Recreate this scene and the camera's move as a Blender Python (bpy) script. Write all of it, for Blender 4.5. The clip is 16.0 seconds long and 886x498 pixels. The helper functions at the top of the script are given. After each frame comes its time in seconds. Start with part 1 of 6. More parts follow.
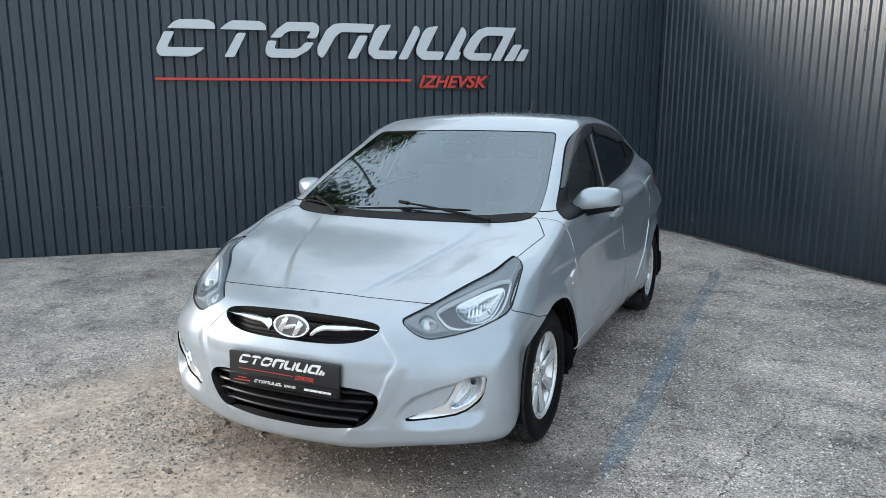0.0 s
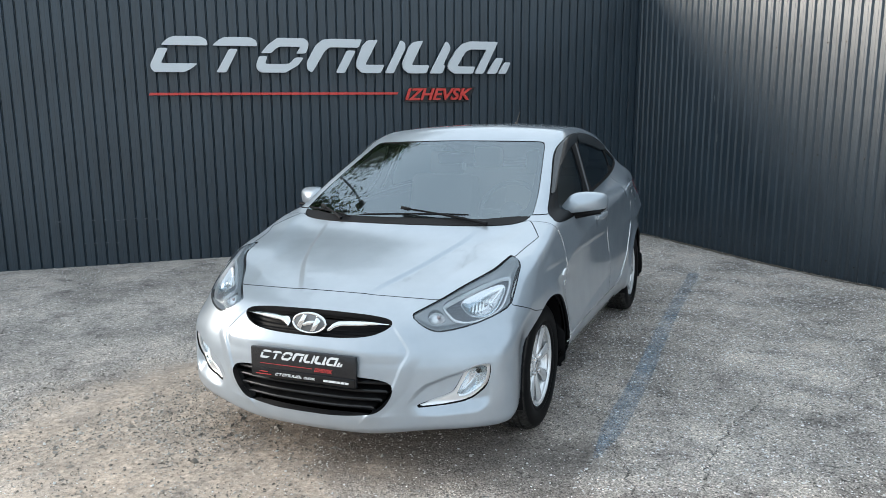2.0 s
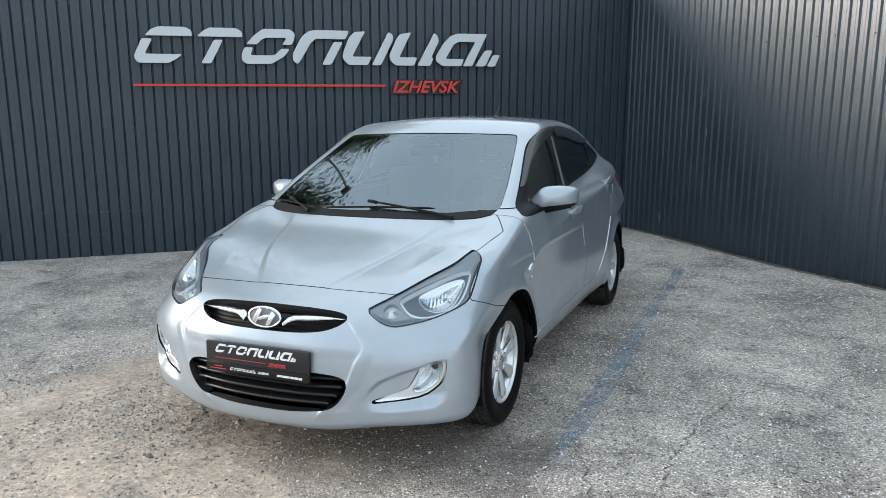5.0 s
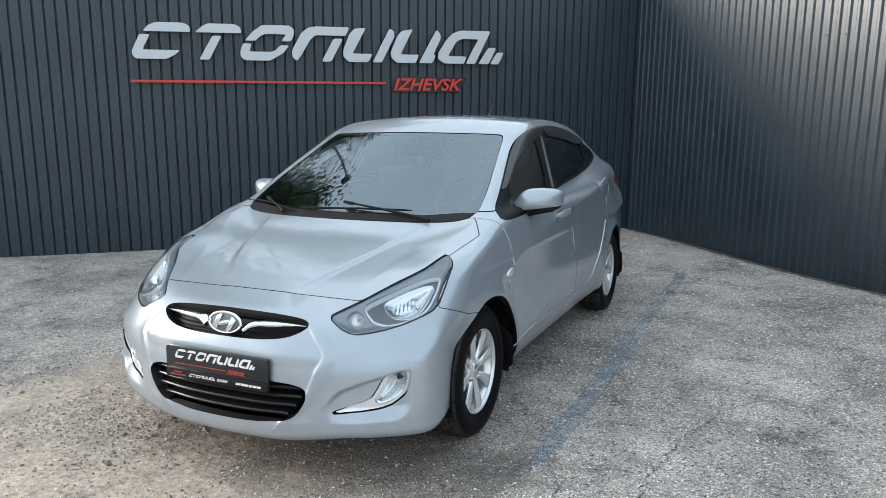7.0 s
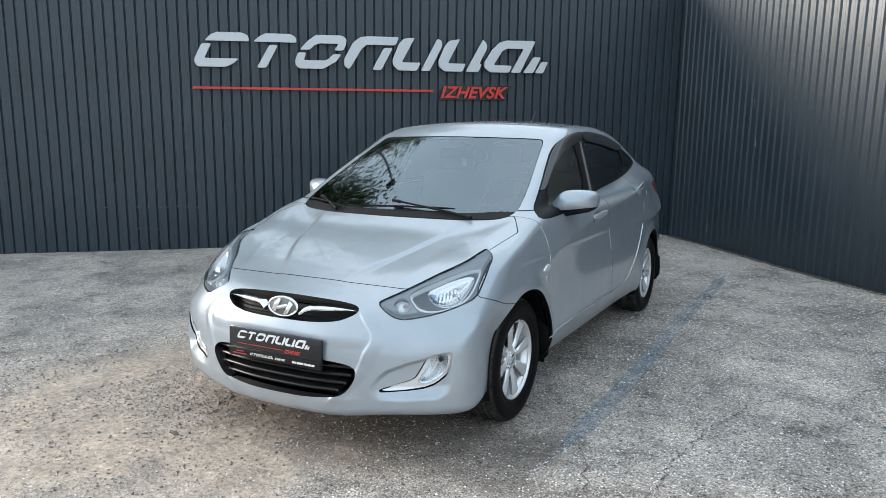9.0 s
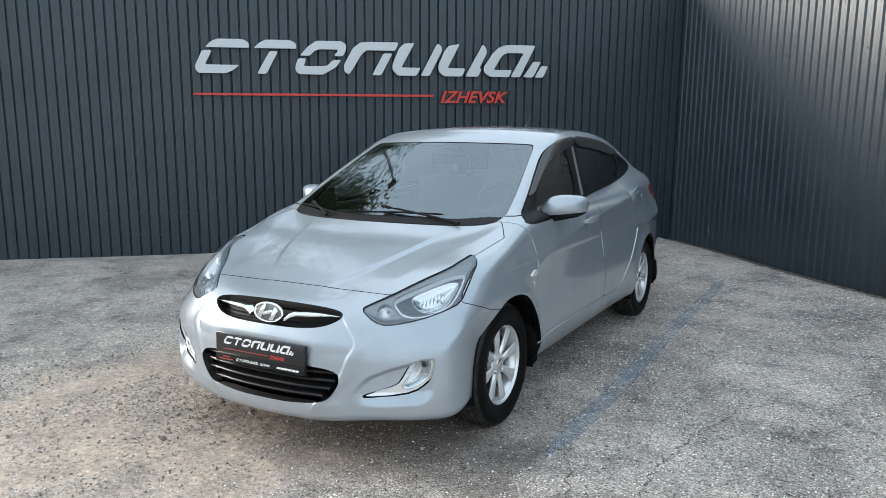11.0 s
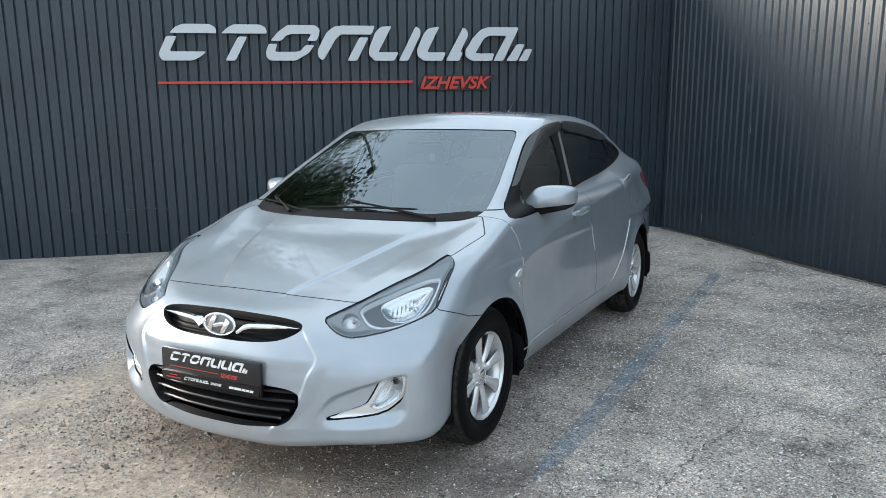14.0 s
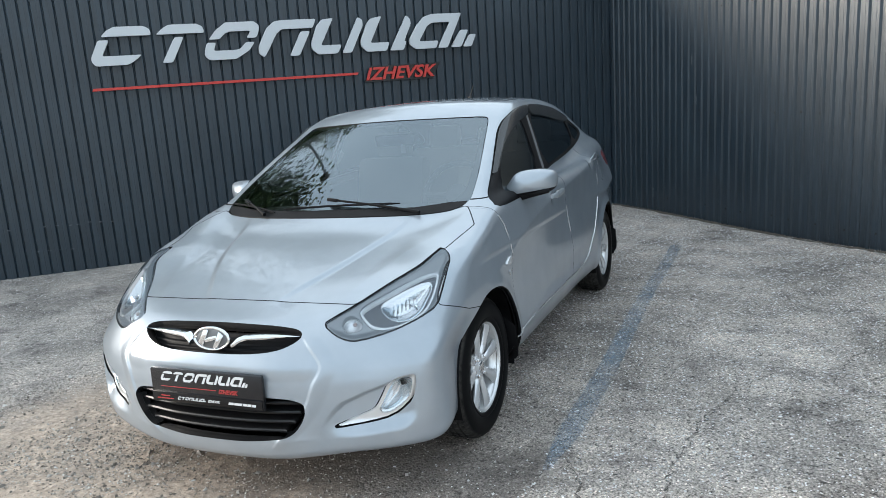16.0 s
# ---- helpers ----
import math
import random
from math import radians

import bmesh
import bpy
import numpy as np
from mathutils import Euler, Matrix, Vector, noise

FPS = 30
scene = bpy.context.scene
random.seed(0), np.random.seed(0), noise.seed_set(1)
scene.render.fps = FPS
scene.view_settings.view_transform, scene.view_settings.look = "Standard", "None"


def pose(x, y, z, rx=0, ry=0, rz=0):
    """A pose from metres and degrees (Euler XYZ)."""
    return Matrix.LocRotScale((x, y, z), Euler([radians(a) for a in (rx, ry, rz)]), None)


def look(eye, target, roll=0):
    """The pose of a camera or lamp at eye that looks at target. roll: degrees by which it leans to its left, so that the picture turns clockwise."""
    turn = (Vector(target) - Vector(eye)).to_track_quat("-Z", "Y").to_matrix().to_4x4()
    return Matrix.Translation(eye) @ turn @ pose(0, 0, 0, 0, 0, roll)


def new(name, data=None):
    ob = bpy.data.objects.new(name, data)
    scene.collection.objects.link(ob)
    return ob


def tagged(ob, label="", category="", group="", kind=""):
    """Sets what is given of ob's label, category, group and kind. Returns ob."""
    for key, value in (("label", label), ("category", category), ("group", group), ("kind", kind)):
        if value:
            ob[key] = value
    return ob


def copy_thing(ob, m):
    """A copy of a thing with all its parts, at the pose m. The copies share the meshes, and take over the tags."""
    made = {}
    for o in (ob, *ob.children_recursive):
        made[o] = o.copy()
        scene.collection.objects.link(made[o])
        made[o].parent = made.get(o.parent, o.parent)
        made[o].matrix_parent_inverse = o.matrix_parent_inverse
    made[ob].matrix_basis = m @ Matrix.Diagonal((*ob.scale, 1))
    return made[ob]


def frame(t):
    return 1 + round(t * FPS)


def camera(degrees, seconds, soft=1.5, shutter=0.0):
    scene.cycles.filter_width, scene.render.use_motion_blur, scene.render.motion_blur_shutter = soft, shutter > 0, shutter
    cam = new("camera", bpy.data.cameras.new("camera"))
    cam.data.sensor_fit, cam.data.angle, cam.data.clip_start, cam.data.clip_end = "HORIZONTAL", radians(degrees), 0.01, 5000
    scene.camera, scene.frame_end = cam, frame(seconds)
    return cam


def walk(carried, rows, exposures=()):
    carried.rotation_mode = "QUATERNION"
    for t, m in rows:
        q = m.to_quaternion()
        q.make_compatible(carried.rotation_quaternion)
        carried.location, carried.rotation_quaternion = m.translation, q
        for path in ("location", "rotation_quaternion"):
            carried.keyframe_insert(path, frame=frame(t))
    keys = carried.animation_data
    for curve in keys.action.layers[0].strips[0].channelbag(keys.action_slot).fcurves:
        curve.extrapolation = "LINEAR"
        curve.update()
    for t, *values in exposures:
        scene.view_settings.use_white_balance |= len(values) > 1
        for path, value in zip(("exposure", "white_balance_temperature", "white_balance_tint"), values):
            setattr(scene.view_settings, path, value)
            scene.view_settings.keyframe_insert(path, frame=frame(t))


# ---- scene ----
# ---- camera ----
# The yard falls about two degrees towards the fence; SLOPE takes the car's level to the true upright.
SLOPE = pose(0, 0, 0, -1.49, -1.296, 0)
BASE = SLOPE @ pose(1.7775, -3.1671, 1.4531, 1.8983, 0.5454, 24.9773)
METRES = 2.708
cam = camera(60.4, 16.0, soft=0.55)
ROWS = [
    (0.0, 0.0, 0.0, 0.0, 0.04, -11.83, -0.2),
    (0.5, -0.0538, -0.038, 0.0012, -1.3, -11.78, -0.14),
    (1.0, -0.0992, -0.0684, 0.0053, -2.25, -11.56, 0.17),
    (1.5, -0.0945, -0.089, 0.0066, -2.44, -11.34, 0.39),
    (2.0, -0.0443, -0.1008, 0.0051, -1.81, -11.04, 0.33),
    (2.5, 0.0133, -0.114, 0.0026, -0.78, -10.91, 0.14),
    (3.0, 0.0432, -0.1191, 0.003, 0.03, -10.92, 0.07),
    (3.5, 0.0589, -0.1203, 0.001, 0.04, -11.07, 0.11),
    (6.0, 0.0237, -0.0357, 0.0011, -2.21, -11.68, -0.06),
    (6.5, 0.0811, -0.0325, -0.0021, -1.22, -11.69, -0.24),
    (7.0, 0.1057, -0.0328, 0.0018, 0.07, -11.66, -0.33),
    (7.5, 0.1237, -0.0312, -0.0009, 1.28, -11.54, -0.4),
    (8.0, 0.1295, -0.054, -0.0012, 2.15, -11.41, -0.43),
    (8.5, 0.1162, -0.0972, -0.0022, 2.86, -11.23, -0.55),
    (9.0, 0.1121, -0.1296, -0.0029, 3.52, -11.05, -0.69),
    (9.5, 0.1382, -0.1388, 0.0007, 4.39, -10.79, -0.74),
    (12.0, 0.1591, -0.1262, 0.0022, 3.4, -10.83, 0.4),
    (12.5, 0.1332, -0.1152, -0.0019, 2.57, -10.98, 0.69),
    (13.0, 0.1373, -0.0648, -0.0051, 2.47, -11.17, 0.82),
    (13.5, 0.1586, -0.016, -0.0063, 2.83, -11.34, 0.64),
    (14.0, 0.1692, 0.0135, -0.0087, 3.24, -11.61, 0.44),
    (14.5, 0.1411, 0.0184, -0.0074, 3.29, -11.94, 0.39),
    (15.0, 0.0981, 0.027, -0.0061, 2.53, -12.22, 0.82),
    (15.5, 0.0691, 0.0384, -0.0047, 0.82, -12.51, 1.72),
    (16.0, 0.0866, 0.0396, -0.0055, -2.17, -12.62, 3.74),
]
walk(cam, [(t, BASE @ pose(METRES * x, METRES * y, METRES * z, 90 + pitch, roll, yaw)) for t, x, y, z, yaw, pitch, roll in ROWS])

# ---- light ----
world = bpy.data.worlds.new("sky")
scene.world = world
world.use_nodes = True
wn = world.node_tree.nodes
sky = wn.new("ShaderNodeTexSky")
sky.sky_type = "NISHITA"
sky.sun_disc = False
sky.sun_elevation, sky.sun_rotation = radians(13), radians(270)
sky.air_density, sky.dust_density, sky.ozone_density = 1.0, 3.0, 1.5
# thin, even cloud in front of the blue
wl = world.node_tree.links
cloud_at = wn.new("ShaderNodeTexCoord")
cloud = wn.new("ShaderNodeTexNoise")
cloud.inputs["Scale"].default_value, cloud.inputs["Detail"].default_value = 2.2, 5.0
wl.new(cloud_at.outputs["Generated"], cloud.inputs["Vector"])
tone = wn.new("ShaderNodeValToRGB")
tone.color_ramp.elements[0].position, tone.color_ramp.elements[0].color = 0.3, (5.5, 6.8, 7.9, 1)
tone.color_ramp.elements[1].position, tone.color_ramp.elements[1].color = 0.7, (8.0, 9.2, 10.1, 1)
wl.new(cloud.outputs["Fac"], tone.inputs[0])
veil = wn.new("ShaderNodeMix")
veil.data_type = "RGBA"
veil.inputs[0].default_value = 0.74
wl.new(sky.outputs[0], veil.inputs[6])
wl.new(tone.outputs[0], veil.inputs[7])
wl.new(veil.outputs[2], wn["Background"].inputs[0])
wn["Background"].inputs[1].default_value = 0.12
sun_data = bpy.data.lights.new("sun", "SUN")
sun_data.energy, sun_data.angle, sun_data.color = 4.0, radians(24), (1.0, 0.93, 0.84)
sun = new("sun", sun_data)
sun.matrix_world = look((-29, -6.5, 7.0), (0, 0, 0))     # low behind the fence, which keeps the yard in shade
scene.view_settings.exposure = 0.75


# ---- materials ----
def mat(name, base, rough=0.5, metal=0.0, coat=0.0, spec=0.5):
    m = bpy.data.materials.new(name)
    m.use_nodes = True
    b = m.node_tree.nodes["Principled BSDF"]
    b.inputs["Base Color"].default_value = (*base, 1)
    b.inputs["Roughness"].default_value = rough
    b.inputs["Metallic"].default_value = metal
    b.inputs["Coat Weight"].default_value = coat
    b.inputs["Coat Roughness"].default_value = 0.03
    b.inputs["Specular IOR Level"].default_value = spec
    return m


class Nodes:
    """Short hand for wiring a material's nodes."""

    def __init__(self, m):
        self.t = m.node_tree
        self.b = m.node_tree.nodes["Principled BSDF"]
        self.coord = self.add("ShaderNodeTexCoord").outputs["Object"]

    def add(self, kind, **values):
        n = self.t.nodes.new(kind)
        for k, v in values.items():
            n.inputs[k.replace("_", " ")].default_value = v
        return n

    def link(self, a, b):
        self.t.links.new(a, b)
        return b

    def noise(self, scale, detail=4.0, rough=0.55, vector=None):
        n = self.add("ShaderNodeTexNoise", Scale=scale, Detail=detail, Roughness=rough)
        self.link(vector or self.coord, n.inputs["Vector"])
        return n.outputs["Fac"]

    def ramp(self, fac, stops):
        r = self.add("ShaderNodeValToRGB")
        e = r.color_ramp.elements
        while len(e) < len(stops):
            e.new(0.5)
        for s, (p, c) in zip(e, stops):
            s.position, s.color = p, (*((c,) * 3 if isinstance(c, (int, float)) else c), 1)
        self.link(fac, r.inputs[0])
        return r.outputs[0]

    def mix(self, fac, a, b, kind="MIX"):
        n = self.t.nodes.new("ShaderNodeMix")
        n.data_type, n.blend_type = "RGBA", kind
        for slot, v in ((0, fac), (6, a), (7, b)):
            if isinstance(v, (int, float)):
                n.inputs[slot].default_value = v
            elif isinstance(v, tuple):
                n.inputs[slot].default_value = (*v, 1)
            else:
                self.link(v, n.inputs[slot])
        return n.outputs[2]

    def math(self, op, a, b=0.0):
        n = self.t.nodes.new("ShaderNodeMath")
        n.operation = op
        for slot, v in ((0, a), (1, b)):
            if isinstance(v, (int, float)):
                n.inputs[slot].default_value = v
            else:
                self.link(v, n.inputs[slot])
        return n.outputs[0]

    def bump(self, height, strength, distance):
        n = self.add("ShaderNodeBump", Strength=strength, Distance=distance)
        self.link(height, n.inputs["Height"])
        self.link(n.outputs[0], self.b.inputs["Normal"])


def paint_silver():
    m = mat("silver_paint", (0.56, 0.58, 0.61), 0.36, 0.5, 1.0)
    n = Nodes(m)
    dust = n.ramp(n.noise(7, 5), [(0.35, (0.366, 0.410, 0.456)), (0.75, (0.410, 0.455, 0.502))])
    n.link(dust, n.b.inputs["Base Color"])
    n.link(n.ramp(n.noise(5, 6), [(0.3, 0.28), (0.8, 0.40)]), n.b.inputs["Roughness"])
    return m


def asphalt():
    m = mat("old_asphalt", (0.2, 0.2, 0.2), 0.9, 0, 0, 0.3)
    n = Nodes(m)
    cells = []
    for scale in (92.0, 190.0):
        v = n.add("ShaderNodeTexVoronoi", Scale=scale)
        n.link(n.coord, v.inputs["Vector"])
        cells.append(v)
    stone = n.ramp(cells[0].outputs["Color"], [(0.10, (0.09, 0.086, 0.080)), (0.38, (0.235, 0.223, 0.208)), (0.66, (0.41, 0.390, 0.362)), (0.86, (0.60, 0.575, 0.54)), (0.95, (0.88, 0.86, 0.83))])
    fine = n.ramp(cells[1].outputs["Color"], [(0.1, (0.18, 0.172, 0.160)), (0.6, (0.34, 0.325, 0.304)), (0.95, (0.54, 0.52, 0.49))])
    binder = n.ramp(cells[0].outputs["Distance"], [(0.30, 0.0), (0.62, 1.0)])
    col = n.mix(binder, stone, fine)
    wear = n.ramp(n.noise(1.1, 7, 0.62), [(0.32, (0.60, 0.60, 0.60)), (0.50, (1.02, 1.01, 1.0)), (0.70, (1.40, 1.37, 1.34))])
    col = n.mix(1.0, col, wear, "MULTIPLY")
    stain = n.ramp(n.noise(3.4, 7, 0.68), [(0.33, (0.52, 0.51, 0.52)), (0.46, (0.94, 0.93, 0.93)), (0.62, (1.12, 1.10, 1.08))])
    col = n.mix(1.0, col, stain, "MULTIPLY")
    # open pits where stones have broken out
    pits = n.ramp(n.noise(48, 4, 0.6), [(0.33, 0.22), (0.43, 1.0)])
    col = n.mix(1.0, col, pits, "MULTIPLY")
    specks = n.ramp(n.noise(120, 3, 0.7), [(0.33, 0.35), (0.46, 1.0), (0.60, 1.0), (0.72, 1.5)])
    col = n.mix(1.0, col, specks, "MULTIPLY")
    # shade of the sign's fence painted in: asphalt darkens beyond the earth towards it
    place = n.add("ShaderNodeSeparateXYZ")
    n.link(n.coord, place.inputs[0])
    fence_shade = n.ramp(n.math("ADD", n.math("MULTIPLY", n.math("ADD", place.outputs[0], 1.6), -0.5), n.noise(1.3, 6, 0.6)), [(0.40, 0.0), (0.72, 1.0)])
    col = n.mix(n.math("MULTIPLY", fence_shade, 0.4), col, n.mix(1.0, col, (0.66, 0.68, 0.70), "MULTIPLY"))
    # brown earth washed over the paving in front of the car and towards the fence
    dx = n.math("MULTIPLY", n.math("ADD", place.outputs[0], 0.70), 0.78)
    dy = n.math("MULTIPLY", n.math("ADD", place.outputs[1], 0.60), 0.80)
    near = n.math("SUBTRACT", 1.0, n.math("ADD", n.math("MULTIPLY", dx, dx), n.math("MULTIPLY", dy, dy)))
    cloudy = n.math("ADD", n.math("MULTIPLY", n.math("MAXIMUM", near, -1.5), 0.42), n.noise(1.7, 7, 0.65))
    earth = n.ramp(cloudy, [(0.44, 0.0), (0.72, 1.0)])
    soil = n.ramp(n.noise(34, 7, 0.75), [(0.30, (0.10, 0.084, 0.069)), (0.43, (0.25, 0.214, 0.178)), (0.58, (0.35, 0.303, 0.255)), (0.72, (0.54, 0.475, 0.405))])
    soil = n.mix(1.0, soil, n.ramp(n.noise(4.5, 5, 0.6), [(0.30, (0.72, 0.73, 0.74)), (0.60, (1.10, 1.08, 1.06))]), "MULTIPLY")
    col = n.mix(n.math("MULTIPLY", earth, 0.95), col, soil)
    # dark oily dirt before the front wheel, with the bumper's shade painted in
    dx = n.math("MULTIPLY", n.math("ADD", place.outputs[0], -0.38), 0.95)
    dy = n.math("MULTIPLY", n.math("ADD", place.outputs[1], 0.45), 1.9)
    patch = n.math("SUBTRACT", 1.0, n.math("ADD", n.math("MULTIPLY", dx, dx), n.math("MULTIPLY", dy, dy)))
    dirt_shade = n.ramp(n.math("ADD", n.math("MULTIPLY", n.math("MAXIMUM", patch, -1.5), 0.35), n.noise(2.6, 6, 0.65)), [(0.45, 0.0), (0.75, 1.0)])
    col = n.mix(n.math("MULTIPLY", dirt_shade, 0.62), col, (0.055, 0.05, 0.046))
    # asphalt darker in a long, uneven oval in the lane beside the car
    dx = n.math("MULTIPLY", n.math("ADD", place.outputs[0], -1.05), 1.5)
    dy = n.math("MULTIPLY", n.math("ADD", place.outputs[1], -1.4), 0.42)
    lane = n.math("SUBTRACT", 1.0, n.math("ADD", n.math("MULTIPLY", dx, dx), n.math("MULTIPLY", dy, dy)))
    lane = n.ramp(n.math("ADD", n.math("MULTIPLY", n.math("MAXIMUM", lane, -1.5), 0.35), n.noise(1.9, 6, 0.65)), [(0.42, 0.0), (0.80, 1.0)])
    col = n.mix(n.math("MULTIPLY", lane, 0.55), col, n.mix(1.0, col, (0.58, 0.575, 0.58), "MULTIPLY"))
    oil = n.ramp(n.noise(0.55, 5, 0.6), [(0.60, 0.0), (0.74, 1.0)])
    col = n.mix(n.math("MULTIPLY", oil, 0.35), col, (0.09, 0.085, 0.08))
    col = n.mix(1.0, col, (1.56, 1.48, 1.44), "MULTIPLY")
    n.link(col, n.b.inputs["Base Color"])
    rise = n.math("ADD", n.math("MULTIPLY", n.math("SUBTRACT", 1.0, cells[0].outputs["Distance"]), 0.6), n.noise(24, 6, 0.65))
    rise = n.math("ADD", rise, n.math("MULTIPLY", n.noise(7, 5, 0.6), 1.6))
    rise = n.mix(n.math("MULTIPLY", earth, 0.9), rise, n.math("MULTIPLY", n.noise(15, 7, 0.6), 2.2))
    n.bump(rise, 1.0, 0.011)
    return m


def sheet_metal():
    m = mat("anthracite_sheet_metal", (0.03, 0.037, 0.045), 0.45, 0.0, 0.0, 0.7)
    n = Nodes(m)
    # long faint streaks that run down the sheets, and blotches of dust
    place = n.add("ShaderNodeMapping")
    place.inputs["Scale"].default_value = (1.0, 1.0, 0.05)
    n.link(n.coord, place.inputs["Vector"])
    streak = n.noise(38, 5, 0.6, place.outputs[0])
    paint = n.ramp(n.noise(1.3, 5), [(0.3, (0.013, 0.025, 0.037)), (0.75, (0.019, 0.034, 0.048))])
    n.link(n.mix(1.0, paint, n.ramp(streak, [(0.3, 0.72), (0.7, 1.28)]), "MULTIPLY"), n.b.inputs["Base Color"])
    n.link(n.ramp(n.math("ADD", n.math("MULTIPLY", n.noise(2.2, 6), 0.5), n.math("MULTIPLY", streak, 0.5)), [(0.3, 0.34), (0.7, 0.46)]), n.b.inputs["Roughness"])
    n.bump(n.math("ADD", n.noise(3.0, 3), n.math("MULTIPLY", streak, 0.05)), 0.16, 0.02)
    return m


def tinted_glass(name, tint, ior=1.75, film=0.0):
    """A thin pane: what is behind it shows darkened, and the sky is mirrored by its gloss."""
    m = bpy.data.materials.new(name)
    m.use_nodes = True
    t = m.node_tree
    t.nodes.remove(t.nodes["Principled BSDF"])
    clear, gloss, mixer, fres = (t.nodes.new(k) for k in ("ShaderNodeBsdfTransparent", "ShaderNodeBsdfGlossy", "ShaderNodeMixShader", "ShaderNodeFresnel"))
    clear.inputs[0].default_value = (*tint, 1)
    gloss.inputs["Roughness"].default_value = film
    gloss.inputs["Color"].default_value = (0.82, 0.93, 1.0, 1)
    fres.inputs["IOR"].default_value = ior
    t.links.new(fres.outputs[0], mixer.inputs[0])
    t.links.new(clear.outputs[0], mixer.inputs[1])
    t.links.new(gloss.outputs[0], mixer.inputs[2])
    t.links.new(mixer.outputs[0], t.nodes["Material Output"].inputs[0])
    return m


SILVER = paint_silver()
ASPHALT = asphalt()
SHEET = sheet_metal()
GLASS = tinted_glass("windscreen_glass", (0.84, 0.88, 0.88), 2.8)
DARK_GLASS = tinted_glass("tinted_side_glass", (0.10, 0.11, 0.115), 1.5, 0.08)
SIDE_GLASS = tinted_glass("tinted_front_door_glass", (0.20, 0.22, 0.22), 1.38, 0.12)
LENS = tinted_glass("clear_lens", (0.95, 0.96, 0.97), 1.45)
BLACK = mat("black_plastic", (0.006, 0.006, 0.007), 0.5, 0, 0, 0.13)
GLOSS_BLACK = mat("gloss_black_trim", (0.006, 0.006, 0.007), 0.10, 0.0, 0.0, 0.4)
SLAT = mat("black_slat_plastic", (0.012, 0.012, 0.013), 0.34, 0, 0, 0.35)
CHROME = mat("chrome", (0.82, 0.83, 0.84), 0.07, 1.0)
RUBBER = mat("tyre_rubber", (0.011, 0.011, 0.0115), 0.5, 0, 0, 0.06)


def dusty_tread():
    """Grey road dust on the tread, none on the dressed sidewall."""
    n = Nodes(RUBBER)
    p = n.add("ShaderNodeSeparateXYZ")
    n.link(n.coord, p.inputs[0])
    r = n.math("SQRT", n.math("ADD", n.math("MULTIPLY", p.outputs[0], p.outputs[0]), n.math("MULTIPLY", p.outputs[1], p.outputs[1])))
    dust = n.math("MULTIPLY", n.ramp(n.math("MULTIPLY", r, 3.0), [(0.862, 0.0), (0.890, 1.0)]), n.ramp(n.noise(40, 5, 0.6), [(0.35, 0.25), (0.65, 1.0)]))
    n.link(n.mix(dust, (0.0075, 0.0075, 0.008), (0.060, 0.057, 0.053)), n.b.inputs["Base Color"])


dusty_tread()
ALLOY = mat("silver_alloy", (0.78, 0.79, 0.80), 0.26, 0.6, 0.5)
STEEL_DARK = mat("dark_steel", (0.06, 0.058, 0.055), 0.55, 0.8)
LETTER = mat("white_sign_plastic", (0.60, 0.625, 0.645), 0.4)
RED = mat("red_sign_plastic", (0.60, 0.045, 0.035), 0.35)
PLATE = mat("black_plate", (0.012, 0.012, 0.014), 0.25)
CABIN = mat("grey_cabin_plastic", (0.15, 0.155, 0.16), 0.6)
FABRIC = mat("grey_seat_fabric", (0.42, 0.43, 0.43), 0.85)
RED_LENS = mat("red_lamp_lens", (0.28, 0.012, 0.012), 0.1, 0.0, 0.8)


# ---- mesh helpers ----
def mesh_object(name, verts, faces, material, smooth=True, parent=None):
    me = bpy.data.meshes.new(name)
    me.from_pydata([tuple(v) for v in verts], [], [tuple(f) for f in faces])
    me.update()
    me.materials.append(material)
    if smooth:
        me.polygons.foreach_set("use_smooth", [True] * len(me.polygons))
    ob = new(name, me)
    if parent is not None:
        ob.parent = parent
    return ob


def part(name, bm, material, parent=None, label="", smooth=True):
    me = bpy.data.meshes.new(name)
    bm.to_mesh(me)
    bm.free()
    me.materials.append(material)
    if smooth:
        me.polygons.foreach_set("use_smooth", [True] * len(me.polygons))
        me.set_sharp_from_angle(angle=radians(38))
    ob = new(name, me)
    if parent is not None:
        ob.parent = parent
    return tagged(ob, label)


def empty(name, m=None):
    ob = new(name)
    ob.matrix_world = m or Matrix()
    return ob


def box(bm, size, at=(0, 0, 0), turn=None, bevel=0.0):
    made = bmesh.ops.create_cube(bm, size=1.0)
    bmesh.ops.scale(bm, vec=size, verts=made["verts"])
    if bevel:
        edges = {e for v in made["verts"] for e in v.link_edges}
        made = bmesh.ops.bevel(bm, geom=list(edges), offset=bevel, segments=2, affect="EDGES", profile=0.5)
        verts = {v for f in made["faces"] for v in f.verts}
        verts = list(verts)
    else:
        verts = made["verts"]
    bmesh.ops.transform(bm, matrix=Matrix.Translation(at) @ (turn or Matrix()), verts=verts)
    return verts


